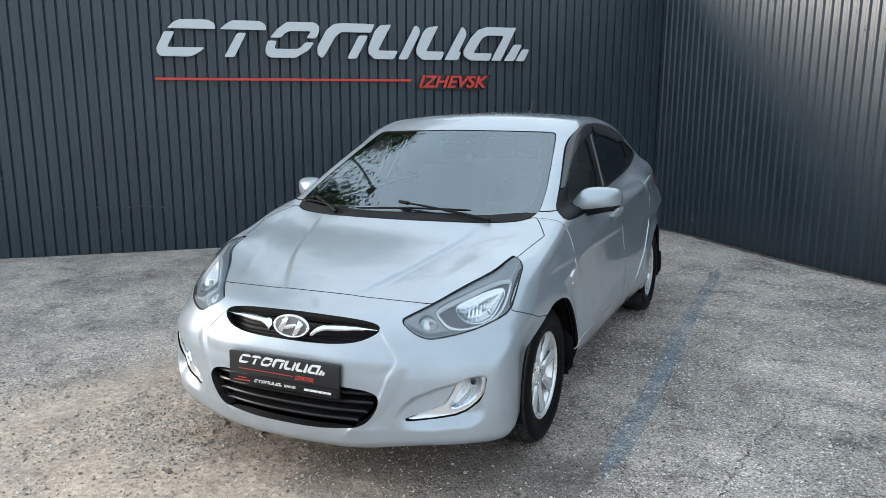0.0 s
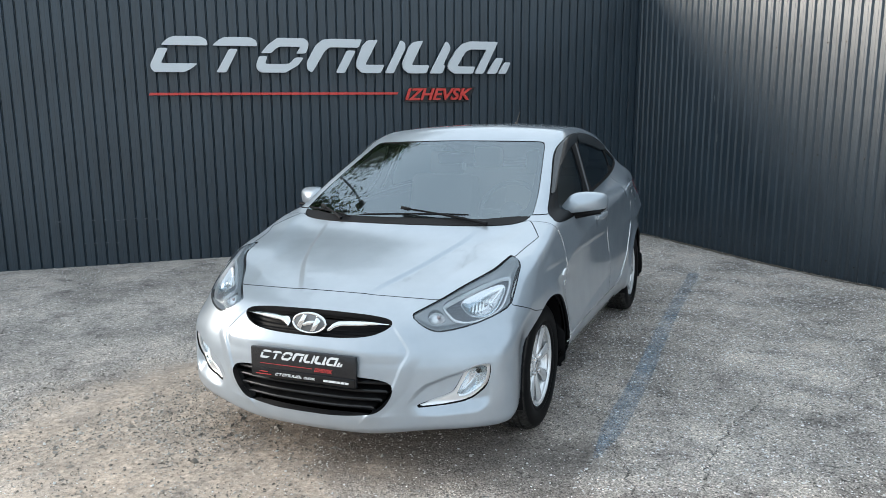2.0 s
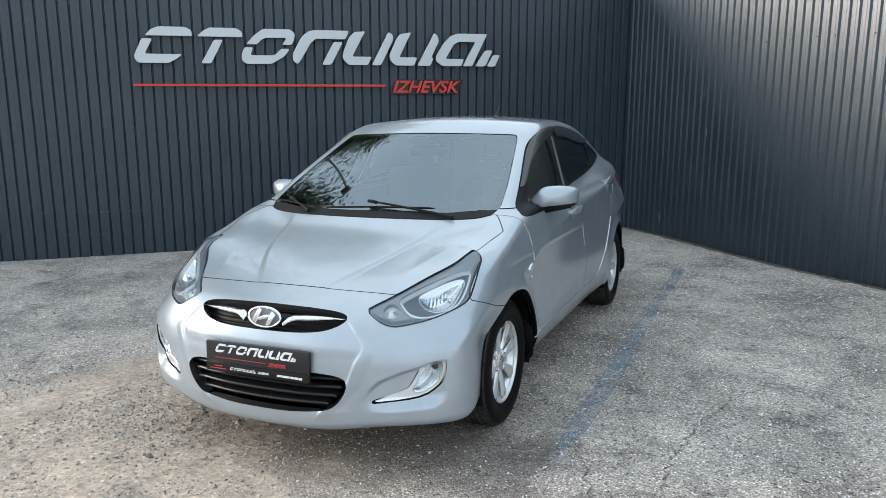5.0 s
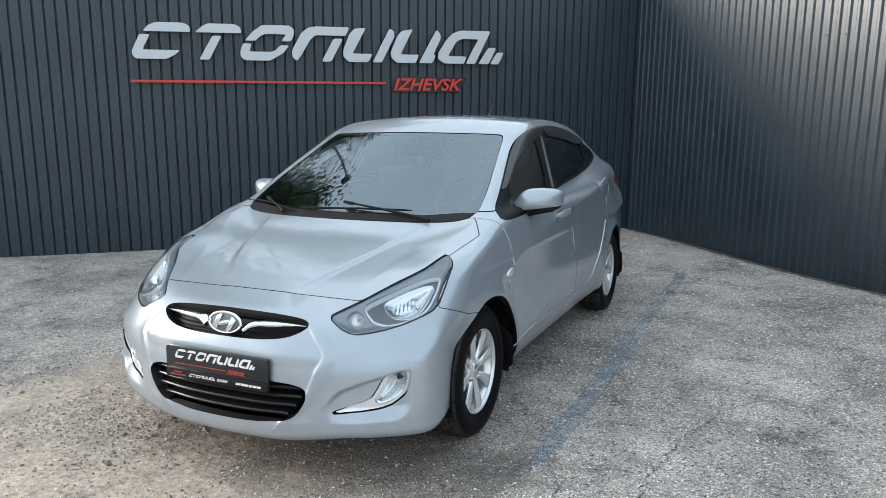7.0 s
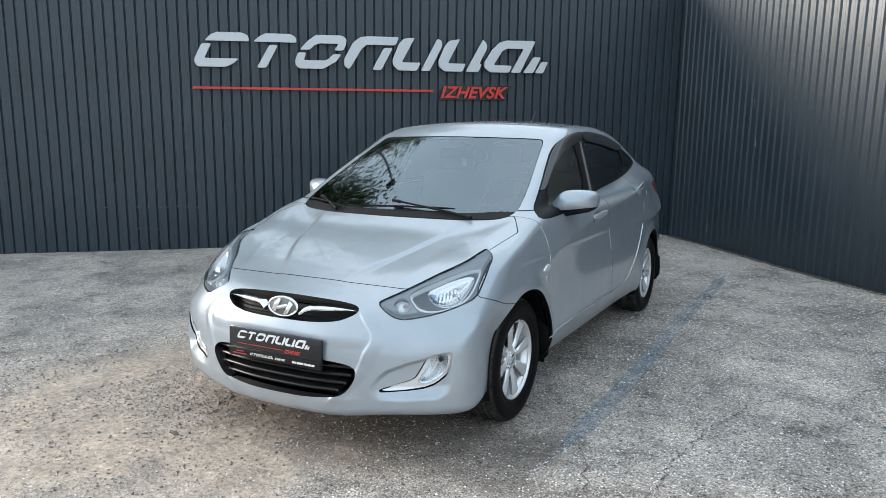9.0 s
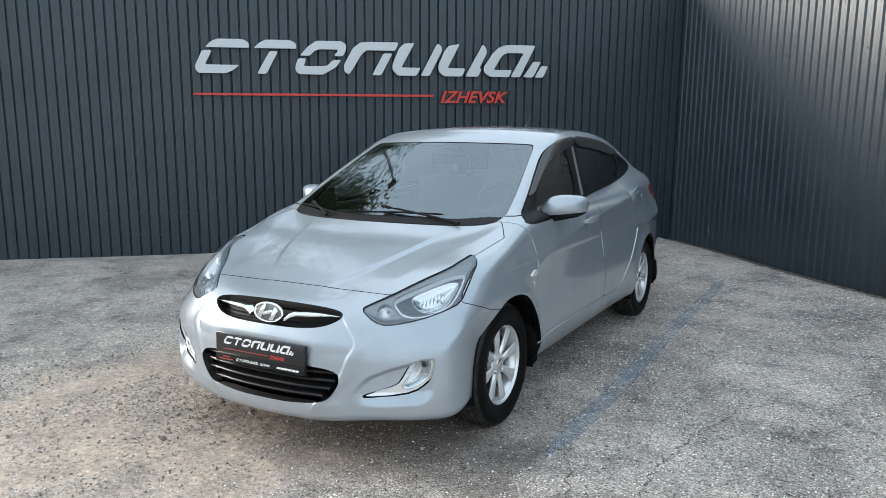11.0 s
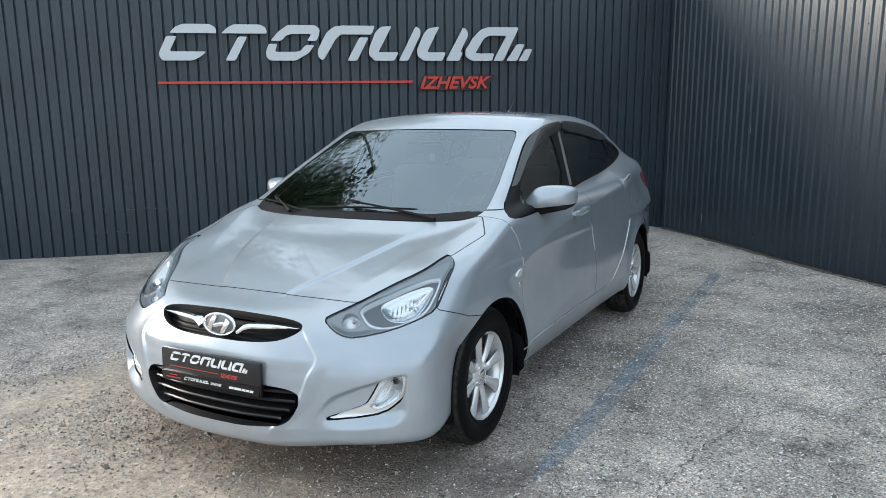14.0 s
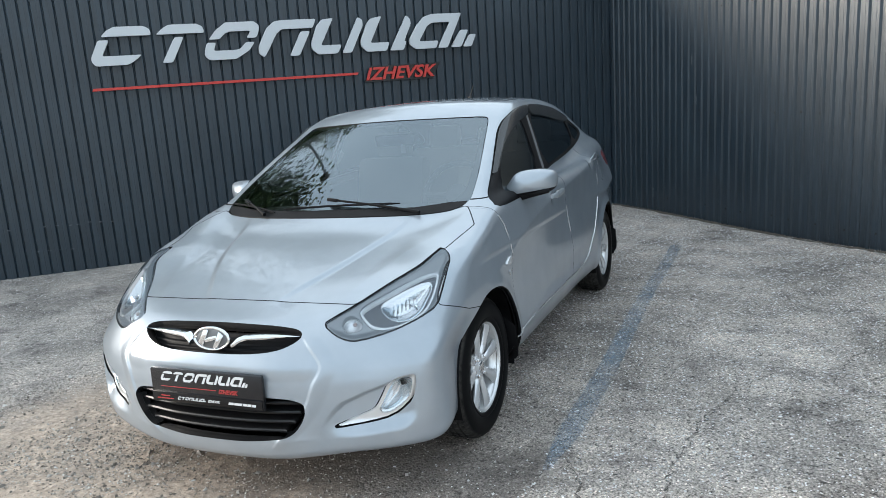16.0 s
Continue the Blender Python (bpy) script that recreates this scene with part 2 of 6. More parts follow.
def prism(bm, outline, depth, m=None, bevel=0.0):
    """A flat outline (x, y) made depth thick along z, at the pose m."""
    face = bm.faces.new([bm.verts.new((x, y, 0)) for x, y in outline])
    face.normal_update()
    if face.normal.z < 0:
        face.normal_flip()
    new_geom = bmesh.ops.extrude_face_region(bm, geom=[face])["geom"]
    top = [v for v in new_geom if isinstance(v, bmesh.types.BMVert)]
    bmesh.ops.translate(bm, vec=(0, 0, depth), verts=top)
    verts = list(face.verts) + top
    bmesh.ops.reverse_faces(bm, faces=[face])
    if bevel:
        edges = [e for f in new_geom if isinstance(f, bmesh.types.BMFace) for e in f.edges]
        made = bmesh.ops.bevel(bm, geom=edges, offset=bevel, segments=2, affect="EDGES", profile=0.5)
        verts = list({v for v in verts if v.is_valid} | {v for f in made["faces"] for v in f.verts})
    if m is not None:
        bmesh.ops.transform(bm, matrix=m, verts=verts)
    return verts


def revolve(bm, profile, steps=48, m=None):
    """A profile (radius, height) turned about z."""
    rings = []
    for k in range(steps):
        a = 2 * math.pi * k / steps
        rings.append([bm.verts.new((r * math.cos(a), r * math.sin(a), h)) for r, h in profile])
    for k in range(steps):
        a, b = rings[k], rings[(k + 1) % steps]
        for i in range(len(profile) - 1):
            bm.faces.new((a[i], b[i], b[i + 1], a[i + 1]))
    verts = [v for ring in rings for v in ring]
    if m is not None:
        bmesh.ops.transform(bm, matrix=m, verts=verts)
    return verts


def tube(bm, path, radius, sides=8, closed=False):
    """A round bar along a path; radius is one number or one for each point."""
    path = [Vector(p) for p in path]
    radii = [radius] * len(path) if isinstance(radius, (int, float)) else radius
    rings = []
    up = Vector((0.13, 0.27, 0.95))
    for i, p in enumerate(path):
        ahead = (path[min(i + 1, len(path) - 1)] - path[max(i - 1, 0)]).normalized()
        side = ahead.cross(up).normalized()
        over = side.cross(ahead)
        rings.append([bm.verts.new(p + radii[i] * (math.cos(a) * side + math.sin(a) * over)) for a in [2 * math.pi * k / sides for k in range(sides)]])
    for a, b in zip(rings, rings[1:]):
        for k in range(sides):
            bm.faces.new((a[k], a[(k + 1) % sides], b[(k + 1) % sides], b[k]))
    bm.faces.new(rings[0][::-1])
    bm.faces.new(rings[-1])


def rounded(points, turns=2):
    """Cuts an outline's corners."""
    p = [Vector(q) for q in points]
    for _ in range(turns):
        p = [q for a, b in zip(p, p[1:] + p[:1]) for q in (a.lerp(b, 0.25), a.lerp(b, 0.75))]
    return [tuple(q) for q in p]


# ---- the yard ----
ALONG = Vector((0.7556, 0.655, 0)).normalized()      # along the sign's fence, towards the corner
AWAY = Vector((-ALONG.y, ALONG.x, 0))                # from the yard through that fence
SIGN = SLOPE @ Vector((-4.082, 2.639, 1.832))        # start of the red stripe
FENCE = SIGN + 0.075 * AWAY
RIGHT_WAY = Matrix.Rotation(radians(5.6), 3, "Z") @ -AWAY
CORNER = FENCE + ALONG * (5.70)


def ground_height(x, y):
    """The paving: a sloping plane that rises a little towards the fences."""
    z = -(SLOPE.to_3x3() @ Vector((0, 0, 1))).x * x - (SLOPE.to_3x3() @ Vector((0, 0, 1))).y * y
    reach = (Vector((x, y, 0)) - Vector((FENCE.x, FENCE.y, 0))).dot(AWAY)
    t = min(max((reach + 3.2) / 3.2, 0), 1)
    lift = 0.075 * t * t * (3 - 2 * t)
    far = max(0.0, math.hypot(x, y) - 9)
    return z / (1 + 0.15 * far) + lift + 0.006 * noise.noise((0.9 * x, 0.9 * y, 0)) * min(1, far + 0.6)


def build_ground():
    def ticks(lo, hi, fine_lo, fine_hi, step):
        fine = list(np.arange(fine_lo, fine_hi + 1e-6, step))
        out = [fine_hi + step * (1.35 ** k) for k in range(1, 26)]
        back = [fine_lo - step * (1.35 ** k) for k in range(25, 0, -1)]
        return [v for v in back if v > lo] + fine + [v for v in out if v < hi]
    xs, ys = ticks(-400, 400, -7, 5, 0.12), ticks(-400, 400, -4, 7.5, 0.12)
    verts = [(x, y, ground_height(x, y)) for y in ys for x in xs]
    nx = len(xs)
    faces = [(j * nx + i, j * nx + i + 1, (j + 1) * nx + i + 1, (j + 1) * nx + i) for j in range(len(ys) - 1) for i in range(nx - 1)]
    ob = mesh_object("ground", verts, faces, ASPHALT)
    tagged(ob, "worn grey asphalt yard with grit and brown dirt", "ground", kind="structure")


def build_fence(name, start, along, away, length, pitch, height, groove, label):
    """One run of trapezoid sheet, grooves upright, with its own thickness; groove gives its four corners along the pitch and its depth."""
    profile = [(0.0, 0.0), (0.02, -0.0008), (0.35, -0.0008), (0.37, 0.0004), (0.41, 0.0004), (0.43, -0.0008), (groove[0] - 0.02, -0.0008), (groove[0], 0.0), (groove[1], groove[4]), (groove[2], groove[4]), (groove[3], 0.0)]
    pts = []
    for k in range(int(length / pitch) + 1):
        pts += [((k + f) * pitch, d) for f, d in profile]
    rows = [-0.6, 0.0, 1.0, 2.0, 2.7, height]
    verts, faces = [], []
    for back in (0.0, 0.012):
        for z in rows:
            for s, d in pts:
                p = start + along * s + away * (d + back)
                verts.append((p.x, p.y, z))
    n, r = len(pts), len(rows)
    for side in (0, 1):
        o = side * n * r
        for j in range(r - 1):
            for i in range(n - 1):
                q = (o + j * n + i, o + j * n + i + 1, o + (j + 1) * n + i + 1, o + (j + 1) * n + i)
                faces.append(q if side == 0 else q[::-1])
    o = n * r
    for i in range(n - 1):
        faces.append(((r - 1) * n + i, (r - 1) * n + i + 1, o + (r - 1) * n + i + 1, o + (r - 1) * n + i))
    ob = mesh_object(name, verts, faces, SHEET, smooth=False)
    tagged(ob, label, "fence", kind="structure")
    return ob


build_ground()
base = Vector((CORNER.x, CORNER.y, 0))
wall_left = build_fence("wall_left", base - ALONG * 16, ALONG, AWAY, 16.3, 0.104, 3.03, (0.72, 0.815, 0.84, 0.93, 0.015), "dark anthracite profiled sheet metal fence behind the sign")
wall_right = build_fence("wall_right", base - RIGHT_WAY * 2 * 0.098, RIGHT_WAY, Vector((-RIGHT_WAY.y, RIGHT_WAY.x, 0)), 12.0, 0.098, 3.14, (0.64, 0.80, 0.825, 0.95, 0.0135), "dark anthracite profiled sheet metal fence beside the car")
# ---- the car's surface ----
# Car frame: x to the car's left, y to its tail, z up; the front axle stands at y = 0.
WHEELBASE, HUB_Z = 2.57, 0.305


def curve(t, knots, values):
    """A smooth curve through a few values."""
    k, v = np.asarray(knots, float), np.asarray(values, float)
    slope = np.gradient(v, k)
    t = np.clip(t, k[0], k[-1])
    i = np.clip(np.searchsorted(k, t) - 1, 0, len(k) - 2)
    h = k[i + 1] - k[i]
    u = (t - k[i]) / h
    return ((1 + 2 * u) * (1 - u) ** 2 * v[i] + u * (1 - u) ** 2 * h * slope[i] + u * u * (3 - 2 * u) * v[i + 1] + u * u * (u - 1) * h * slope[i + 1])


def smax(a, b, k):
    h = np.maximum(k - np.abs(a - b), 0) / k
    return np.maximum(a, b) + h * h * k * 0.25


def smin(a, b, k):
    return -smax(-a, -b, k)


def ease(a, b, t):
    u = np.clip((t - a) / (b - a), 0, 1)
    return u * u * (3 - 2 * u)


def gauss(t, centre, width):
    return np.exp(-((t - centre) / width) ** 2)


def soft(t, k):
    """max(t, 0) with a rounded knee."""
    return 0.5 * (t + np.sqrt(t * t + k * k))


def outline_field(u, v, points, turns=2):
    """Signed distance to a closed outline, negative inside."""
    p = np.array(rounded(points, turns) if turns else points, float)
    best, inside = np.full(u.shape, 1e9), np.zeros(u.shape, bool)
    for (x0, y0), (x1, y1) in zip(p, np.roll(p, -1, 0)):
        ex, ey = x1 - x0, y1 - y0
        t = np.clip(((u - x0) * ex + (v - y0) * ey) / (ex * ex + ey * ey + 1e-12), 0, 1)
        best = np.minimum(best, np.hypot(u - x0 - t * ex, v - y0 - t * ey))
        if y0 != y1:
            inside ^= ((y0 > v) != (y1 > v)) & (u < (x1 - x0) * (v - y0) / (y1 - y0) + x0)
    return np.where(inside, -best, best)


def hood_height(ax, y):
    centre = curve(y, [-0.95, -0.78, -0.62, -0.45, -0.2, 0.1, 0.4, 0.8, 2.2, 2.7, 3.0, 3.3, 3.6],
                   [0.56, 0.655, 0.718, 0.778, 0.855, 0.928, 0.985, 1.005, 1.04, 1.09, 1.125, 1.14, 1.09])
    hood = 1 - ease(0.3, 0.7, y)
    z = centre - 0.022 * (ax / 0.75) ** 2.2 - 0.13 * ease(2.2, 3.0, y) * ax ** 2
    # the wings rise over the lamps and beside the bonnet towards the feet of the pillars
    z = z + 0.042 * ease(0.46, 0.75, ax) * (0.72 * ease(-0.60, -0.30, y) - 0.30 * ease(-0.30, -0.05, y) + 0.52 * ease(-0.05, 0.22, y)) * (1 - ease(0.55, 0.9, y))
    # the fold along each side of the bonnet
    fold = curve(y, [-0.7, -0.54, -0.42, -0.30, -0.17, -0.03, 0.08, 0.18, 0.5], [0.41, 0.446, 0.486, 0.529, 0.578, 0.640, 0.676, 0.702, 0.73])
    z = z + 0.009 * soft(1 - np.sqrt(((ax - fold) / 0.20) ** 2 + 0.0008), 0.05) * ease(-0.66, -0.45, y) * (1 - ease(0.25, 0.5, y))
    # two creases that run from the badge to the feet of the screen, with a raised middle
    line = curve(y, [-0.80, -0.648, -0.493, -0.327, -0.191, 0.1, 0.3], [0.07, 0.134, 0.222, 0.31, 0.362, 0.44, 0.48])
    z = z + hood * (0.010 * (1 - ease(-0.014, 0.022, ax - line)) * ease(-0.63, -0.45, y))
    return z


def nose(ax, z):
    profile = curve(z, [0.10, 0.20, 0.30, 0.42, 0.50, 0.58, 0.64, 0.70, 0.76, 0.86],
                    [-0.780, -0.843, -0.860, -0.857, -0.850, -0.825, -0.790, -0.735, -0.665, -0.53])
    y = profile + 0.25 * ax ** 2 + (0.36 - 0.11 * (1 - ease(0.52, 0.64, z))) * ax ** 4
    y = y + 0.018 * (1 - ease(0.05, 0.34, ax)) * gauss(z, 0.46, 0.10)          # flatter behind the plate
    # the crease that frames the number plate and lower mouth
    edge = curve(z, [0.22, 0.282, 0.333, 0.389, 0.486, 0.555, 0.605, 0.651, 0.70], [0.25, 0.300, 0.350, 0.398, 0.440, 0.464, 0.425, 0.376, 0.30])
    out = ax - edge
    band = ease(0.22, 0.30, z) * (1 - ease(0.63, 0.68, z))
    y = y + band * (0.006 * (1 - ease(-0.018, 0.0, out)) * ease(-0.20, -0.03, out) + 0.007 * ease(0.0, 0.06, out) * (1 - ease(0.08, 0.30, out)))
    # the fold above the plate, and the lip along the foot
    y = y - 0.15 * soft(0.05 - np.sqrt((z - 0.549) ** 2 + 1.6e-5), 0.006) * (1 - ease(-0.05, 0.0, out))
    lip = curve(ax, [0.0, 0.277, 0.415, 0.503, 0.617, 0.694, 0.731], [0.258, 0.270, 0.284, 0.300, 0.306, 0.314, 0.335])
    y = y - 0.16 * soft(0.035 - np.sqrt((z - lip) ** 2 + 2e-5), 0.007) * (1 - ease(0.36, 0.47, ax)) * ease(0.20, 0.30, ax)
    # pocket of the fog lamps: a crisp upper edge, deepest beside the lamp
    zone = (ax > 0.36) & (z > 0.26) & (z < 0.54)
    if np.any(zone):
        u = (ax[zone] + y[zone]) / math.sqrt(2)
        d = -outline_field(u, z[zone], [(-0.26, 0.32), (-0.203, 0.390), (-0.172, 0.417), (-0.091, 0.451), (0.003, 0.478), (0.102, 0.500), (0.150, 0.49), (0.140, 0.40), (0.14, 0.20), (-0.165, 0.20)], 0)
        y = y.copy()
        foot = curve(u, [-0.26, -0.165, -0.036, 0.06, 0.115, 0.15], [0.280, 0.280, 0.284, 0.295, 0.330, 0.40])
        y[zone] += 0.036 * ease(0.0, 0.060, z[zone] - foot) * ease(0.0, 0.018, d) * ease(-0.25, -0.12, u) * (1 - ease(0.03, 0.11, u))
    return y


def flank(y, z):
    wide = curve(y, [-0.9, -0.5, -0.2, 0.0, 0.4, 1.3, 2.2, 2.57, 3.0, 3.3, 3.6], [0.77, 0.832, 0.854, 0.858, 0.848, 0.848, 0.850, 0.842, 0.79, 0.735, 0.66])
    crease = curve(y, [-0.9, 0.2, 0.7, 1.07, 1.33, 2.06, 2.6, 3.3], [0.66, 0.73, 0.84, 0.892, 0.918, 0.990, 1.03, 1.05])
    low = curve(y, [-0.9, 0.45, 0.98, 1.4, 1.9, 2.4], [0.36, 0.36, 0.445, 0.487, 0.525, 0.56])
    side = ease(-0.05, 0.45, y) * (1 - ease(1.75, 2.25, y))
    h = np.clip((z - low) / (crease - low), 0, 1)
    wide = wide - 0.15 * soft(z - crease, 0.010) - 0.011 * side * np.sin(math.pi * h ** 1.5) - 0.06 * side * soft(low - z, 0.006)
    wide = wide - 0.05 * (1 - side) * soft(z - 0.62, 0.08) * (1 - ease(0.0, 0.3, z - crease))
    wide = wide - 0.34 * soft(z - 0.78, 0.06) * ease(2.15, 2.9, y)
    wide = wide - 0.52 * soft(0.305 - z, 0.04) * ease(-0.5, 0.1, y)
    for hy, hz in ((1.105, 0.893), (2.12, 0.985)):          # hollows behind the door handles
        wide = wide - 0.014 * gauss(y, hy, 0.05) * gauss(z, hz, 0.032)
    for axle in (0.0, WHEELBASE):
        r = np.hypot(y - axle, z - HUB_Z)
        wide = wide + 0.011 * gauss(r, 0.35, 0.045) * (1.0 if axle else ease(-0.10, 0.12, y))
    wide = wide - 0.042 * gauss(y, -0.30, 0.14) * (1 - ease(0.48, 0.66, z))         # the bumper draws in before the wheel
    return wide


def screen_y(ax, z):
    """The windscreen: a raked sheet that wraps back towards the pillars, more so at the top."""
    return 0.075 + 1.80 * (z - 0.96) + 0.10 * (z - 0.96) ** 2 + (0.25 + 1.5 * np.clip(z - 1.0, 0, 1) ** 2) * ax ** 2


def body_field(p):
    """Below zero inside the bodywork."""
    ax, y, z = np.abs(p[..., 0]), p[..., 1], p[..., 2]
    side = ax - flank(y, z)
    top = 0.93 * (z - hood_height(ax, y))
    front = 0.82 * (nose(ax, z) - y)
    rear = 0.9 * (y - (3.53 - 0.30 * ax ** 2 - 0.25 * soft(z - 0.75, 0.1) - 0.35 * soft(0.5 - z, 0.1)))
    sill = curve(y, [-0.9, -0.6, -0.38, 0.5, 2.4, 3.0, 3.6], [0.212, 0.212, 0.220, 0.205, 0.225, 0.25, 0.30]) - 0.034 * (1 - ease(0.22, 0.58, ax)) * (1 - ease(-0.5, -0.2, y)) - z
    low = smax(smax(side, front, 0.09 - 0.045 * (1 - ease(0.56, 0.70, z))), top, 0.05)
    low = smax(smax(low, rear, 0.15), sill, 0.04)
    # cabin
    screen = 0.49 * (screen_y(ax, z) - y)
    taper = ease(0.9, 1.9, y)
    glass = 0.95 * (ax - (0.780 - 0.029 * taper - 0.030 * ease(1.6, 2.6, y) - (0.335 + 0.035 * taper) * (z - 0.95)))
    roof = z - (curve(y, [0.4, 0.75, 1.1, 1.5, 2.0, 2.5, 3.1], [1.345, 1.42, 1.458, 1.472, 1.458, 1.388, 1.26]) - 0.034 * (ax / 0.55) ** 2)
    back = 0.42 * (y - (3.16 - 2.15 * (z - 1.09) - 0.28 * ax ** 2))
    back = smax(back, 0.9 * (y - (3.24 - 0.30 * ax ** 2)), 0.06)
    cabin = smax(smax(screen, glass, 0.05), roof, 0.05)
    cabin = smax(smax(cabin, back, 0.09), 0.8 - z, 0.02)
    return smin(low, cabin, 0.03 + 0.09 * ease(1.7, 2.6, y))


def skin_points(origin, way, reach=1.9, steps=44):
    """Where rays that start inside the car leave it."""
    lo, hi = np.zeros(len(way)), np.full(len(way), reach)
    for k in np.linspace(0.15, reach, 30):          # first bracket from the inside
        inside = body_field(origin + way * k) < 0
        open_ray = hi == reach
        lo = np.where(open_ray & inside, k, lo)
        hi = np.where(open_ray & ~inside & (hi == reach), k, hi)
    for _ in range(26):
        mid = 0.5 * (lo + hi)
        inside = body_field(origin + way * mid[:, None]) < 0
        lo, hi = np.where(inside, mid, lo), np.where(inside, hi, mid)
    return origin + way * lo[:, None]


def body_skin():
    """The whole outer skin as vertices and triangles, both halves."""
    fore, aft, z0 = 0.35, 2.65, 0.60
    stations = [(fore, a) for a in np.linspace(0, math.pi / 2, 290)] + [(y, math.pi / 2) for y in np.linspace(fore, aft, 190)[1:-1]] + [(aft, a) for a in np.linspace(math.pi / 2, math.pi, 70)]
    rise = np.radians(np.concatenate([np.linspace(-62, -24, 30)[:-1], np.linspace(-24, 12, 130)[:-1], np.linspace(12, 40, 70)[:-1], np.linspace(40, 90, 85)]))
    s, r = len(stations), len(rise)
    ys, az = np.array(stations).T
    way = np.stack([np.sin(az)[:, None] * np.cos(rise), -np.cos(az)[:, None] * np.cos(rise), np.ones((s, 1)) * np.sin(rise)], -1).reshape(-1, 3)
    origin = np.stack([np.zeros((s, r)), np.repeat(ys[:, None], r, 1), np.full((s, r), z0)], -1).reshape(-1, 3)
    verts = skin_points(origin, way)
    grid = np.arange(s * r).reshape(s, r)
    a, b, c, d = grid[:-1, :-1].ravel(), grid[1:, :-1].ravel(), grid[1:, 1:].ravel(), grid[:-1, 1:].ravel()
    faces = np.concatenate([np.stack([a, b, c], 1), np.stack([a, c, d], 1)])
    verts[np.abs(verts[:, 0]) < 1e-6, 0] = 0.0
    both = np.concatenate([verts, verts * (-1, 1, 1)])
    faces = np.concatenate([faces, (faces + len(verts))[:, ::-1]])
    _, first, where = np.unique(np.round(both, 5), axis=0, return_index=True, return_inverse=True)
    both, faces = both[first], where.ravel()[faces]
    good = (faces[:, 0] != faces[:, 1]) & (faces[:, 1] != faces[:, 2]) & (faces[:, 0] != faces[:, 2])
    return both, faces[good]


def normals(p, e=1e-4):
    g = np.stack([body_field(p + np.eye(3)[k] * e) - body_field(p - np.eye(3)[k] * e) for k in range(3)], -1)
    return g / np.maximum(np.linalg.norm(g, axis=1, keepdims=True), 1e-9)


def tidy(v, f):
    used, where = np.unique(f, return_inverse=True)
    return v[used], where.reshape(-1, 3)


def split(skin, d):
    """Cuts a triangle skin along d = 0; returns the part below zero and the rest."""
    v, f = skin
    if not len(f):
        return skin, skin
    neg = d < 0
    count = neg[f].sum(1)
    inside, outside, cut = f[count == 3], f[count == 0], f[(count == 1) | (count == 2)]
    if not len(cut):
        return tidy(v, inside) if len(inside) else (v[:0], f[:0]), tidy(v, outside) if len(outside) else (v[:0], f[:0])
    lone = np.where(neg[cut].sum(1) == 1, neg[cut].argmax(1), (~neg[cut]).argmax(1))
    k = np.arange(len(cut))
    a, b, c = cut[k, lone], cut[k, (lone + 1) % 3], cut[k, (lone + 2) % 3]
    pairs = np.concatenate([np.stack([a, b], 1), np.stack([a, c], 1)])
    pairs.sort(axis=1)
    edge, where = np.unique(pairs, axis=0, return_inverse=True)
    where = where.ravel()
    t = d[edge[:, 0]] / (d[edge[:, 0]] - d[edge[:, 1]])
    fresh = v[edge[:, 0]] + (v[edge[:, 1]] - v[edge[:, 0]]) * t[:, None]
    ab, ac = where[:len(cut)] + len(v), where[len(cut):] + len(v)
    tip = np.stack([a, ab, ac], 1)
    rest = np.concatenate([np.stack([ab, b, c], 1), np.stack([ab, c, ac], 1)])
    alone = neg[a]
    twice = np.concatenate([alone, alone])
    v = np.concatenate([v, fresh])
    return tidy(v, np.concatenate([inside, tip[alone], rest[~twice]])), tidy(v, np.concatenate([outside, tip[~alone], rest[twice]]))


def outline_lift(v):
    """How far a point of the side glass lies below the upper window line."""
    top = curve(v[:, 1], [0.36, 0.52, 0.676, 0.854, 0.98, 1.149, 1.459, 1.755, 2.056, 2.282, 2.5], [1.035, 1.123, 1.208, 1.300, 1.350, 1.387, 1.402, 1.392, 1.365, 1.319, 1.25])
    return np.clip(top - v[:, 2], 0, 1)


def shell(name, skin, material, parent, label="", depth=0.012, sink=0.0):
    """One panel: the skin with its rim turned in by depth; sink sets it back."""
    v, f = skin
    n = normals(v)
    lower = (sink(v) if callable(sink) else np.full(len(v), sink))[:, None]
    e = np.concatenate([f[:, [0, 1]], f[:, [1, 2]], f[:, [2, 0]]])
    _, where, count = np.unique(np.sort(e, 1), axis=0, return_inverse=True, return_counts=True)
    rim = e[count[where.ravel()] == 1]
    ids, back = np.unique(rim, return_inverse=True)
    back = back.reshape(-1, 2) + len(v)
    verts = np.concatenate([v - n * lower, v[ids] - n[ids] * (depth + lower[ids])])
    faces = f.tolist() + [[b, a, c, d] for (a, b), (c, d) in zip(rim.tolist(), back.tolist())]
    me = bpy.data.meshes.new(name)
    me.from_pydata(verts.tolist(), [], faces)
    me.materials.append(material)
    if material == SILVER:
        me.materials.append(BLACK)                  # the folded flange lies in the dark of the joint
        me.polygons.foreach_set("material_index", [0] * len(f) + [1] * len(rim))
    me.polygons.foreach_set("use_smooth", [True] * len(f) + [False] * len(rim))
    me.update()
    if not callable(sink):
        me.normals_split_custom_set_from_vertices(np.concatenate([n, n[ids]]).tolist())
    ob = new(name, me)
    ob.parent = parent
    return tagged(ob, label)


car = empty("car", SLOPE)
tagged(car, "silver four-door saloon car with alloy wheels, parked", "car")
SKIN = body_skin()
body_skin_cache = SKIN


def front_view(p):
    return p[:, 0], p[:, 2]


def side_view(p):
    return p[:, 1], p[:, 2]


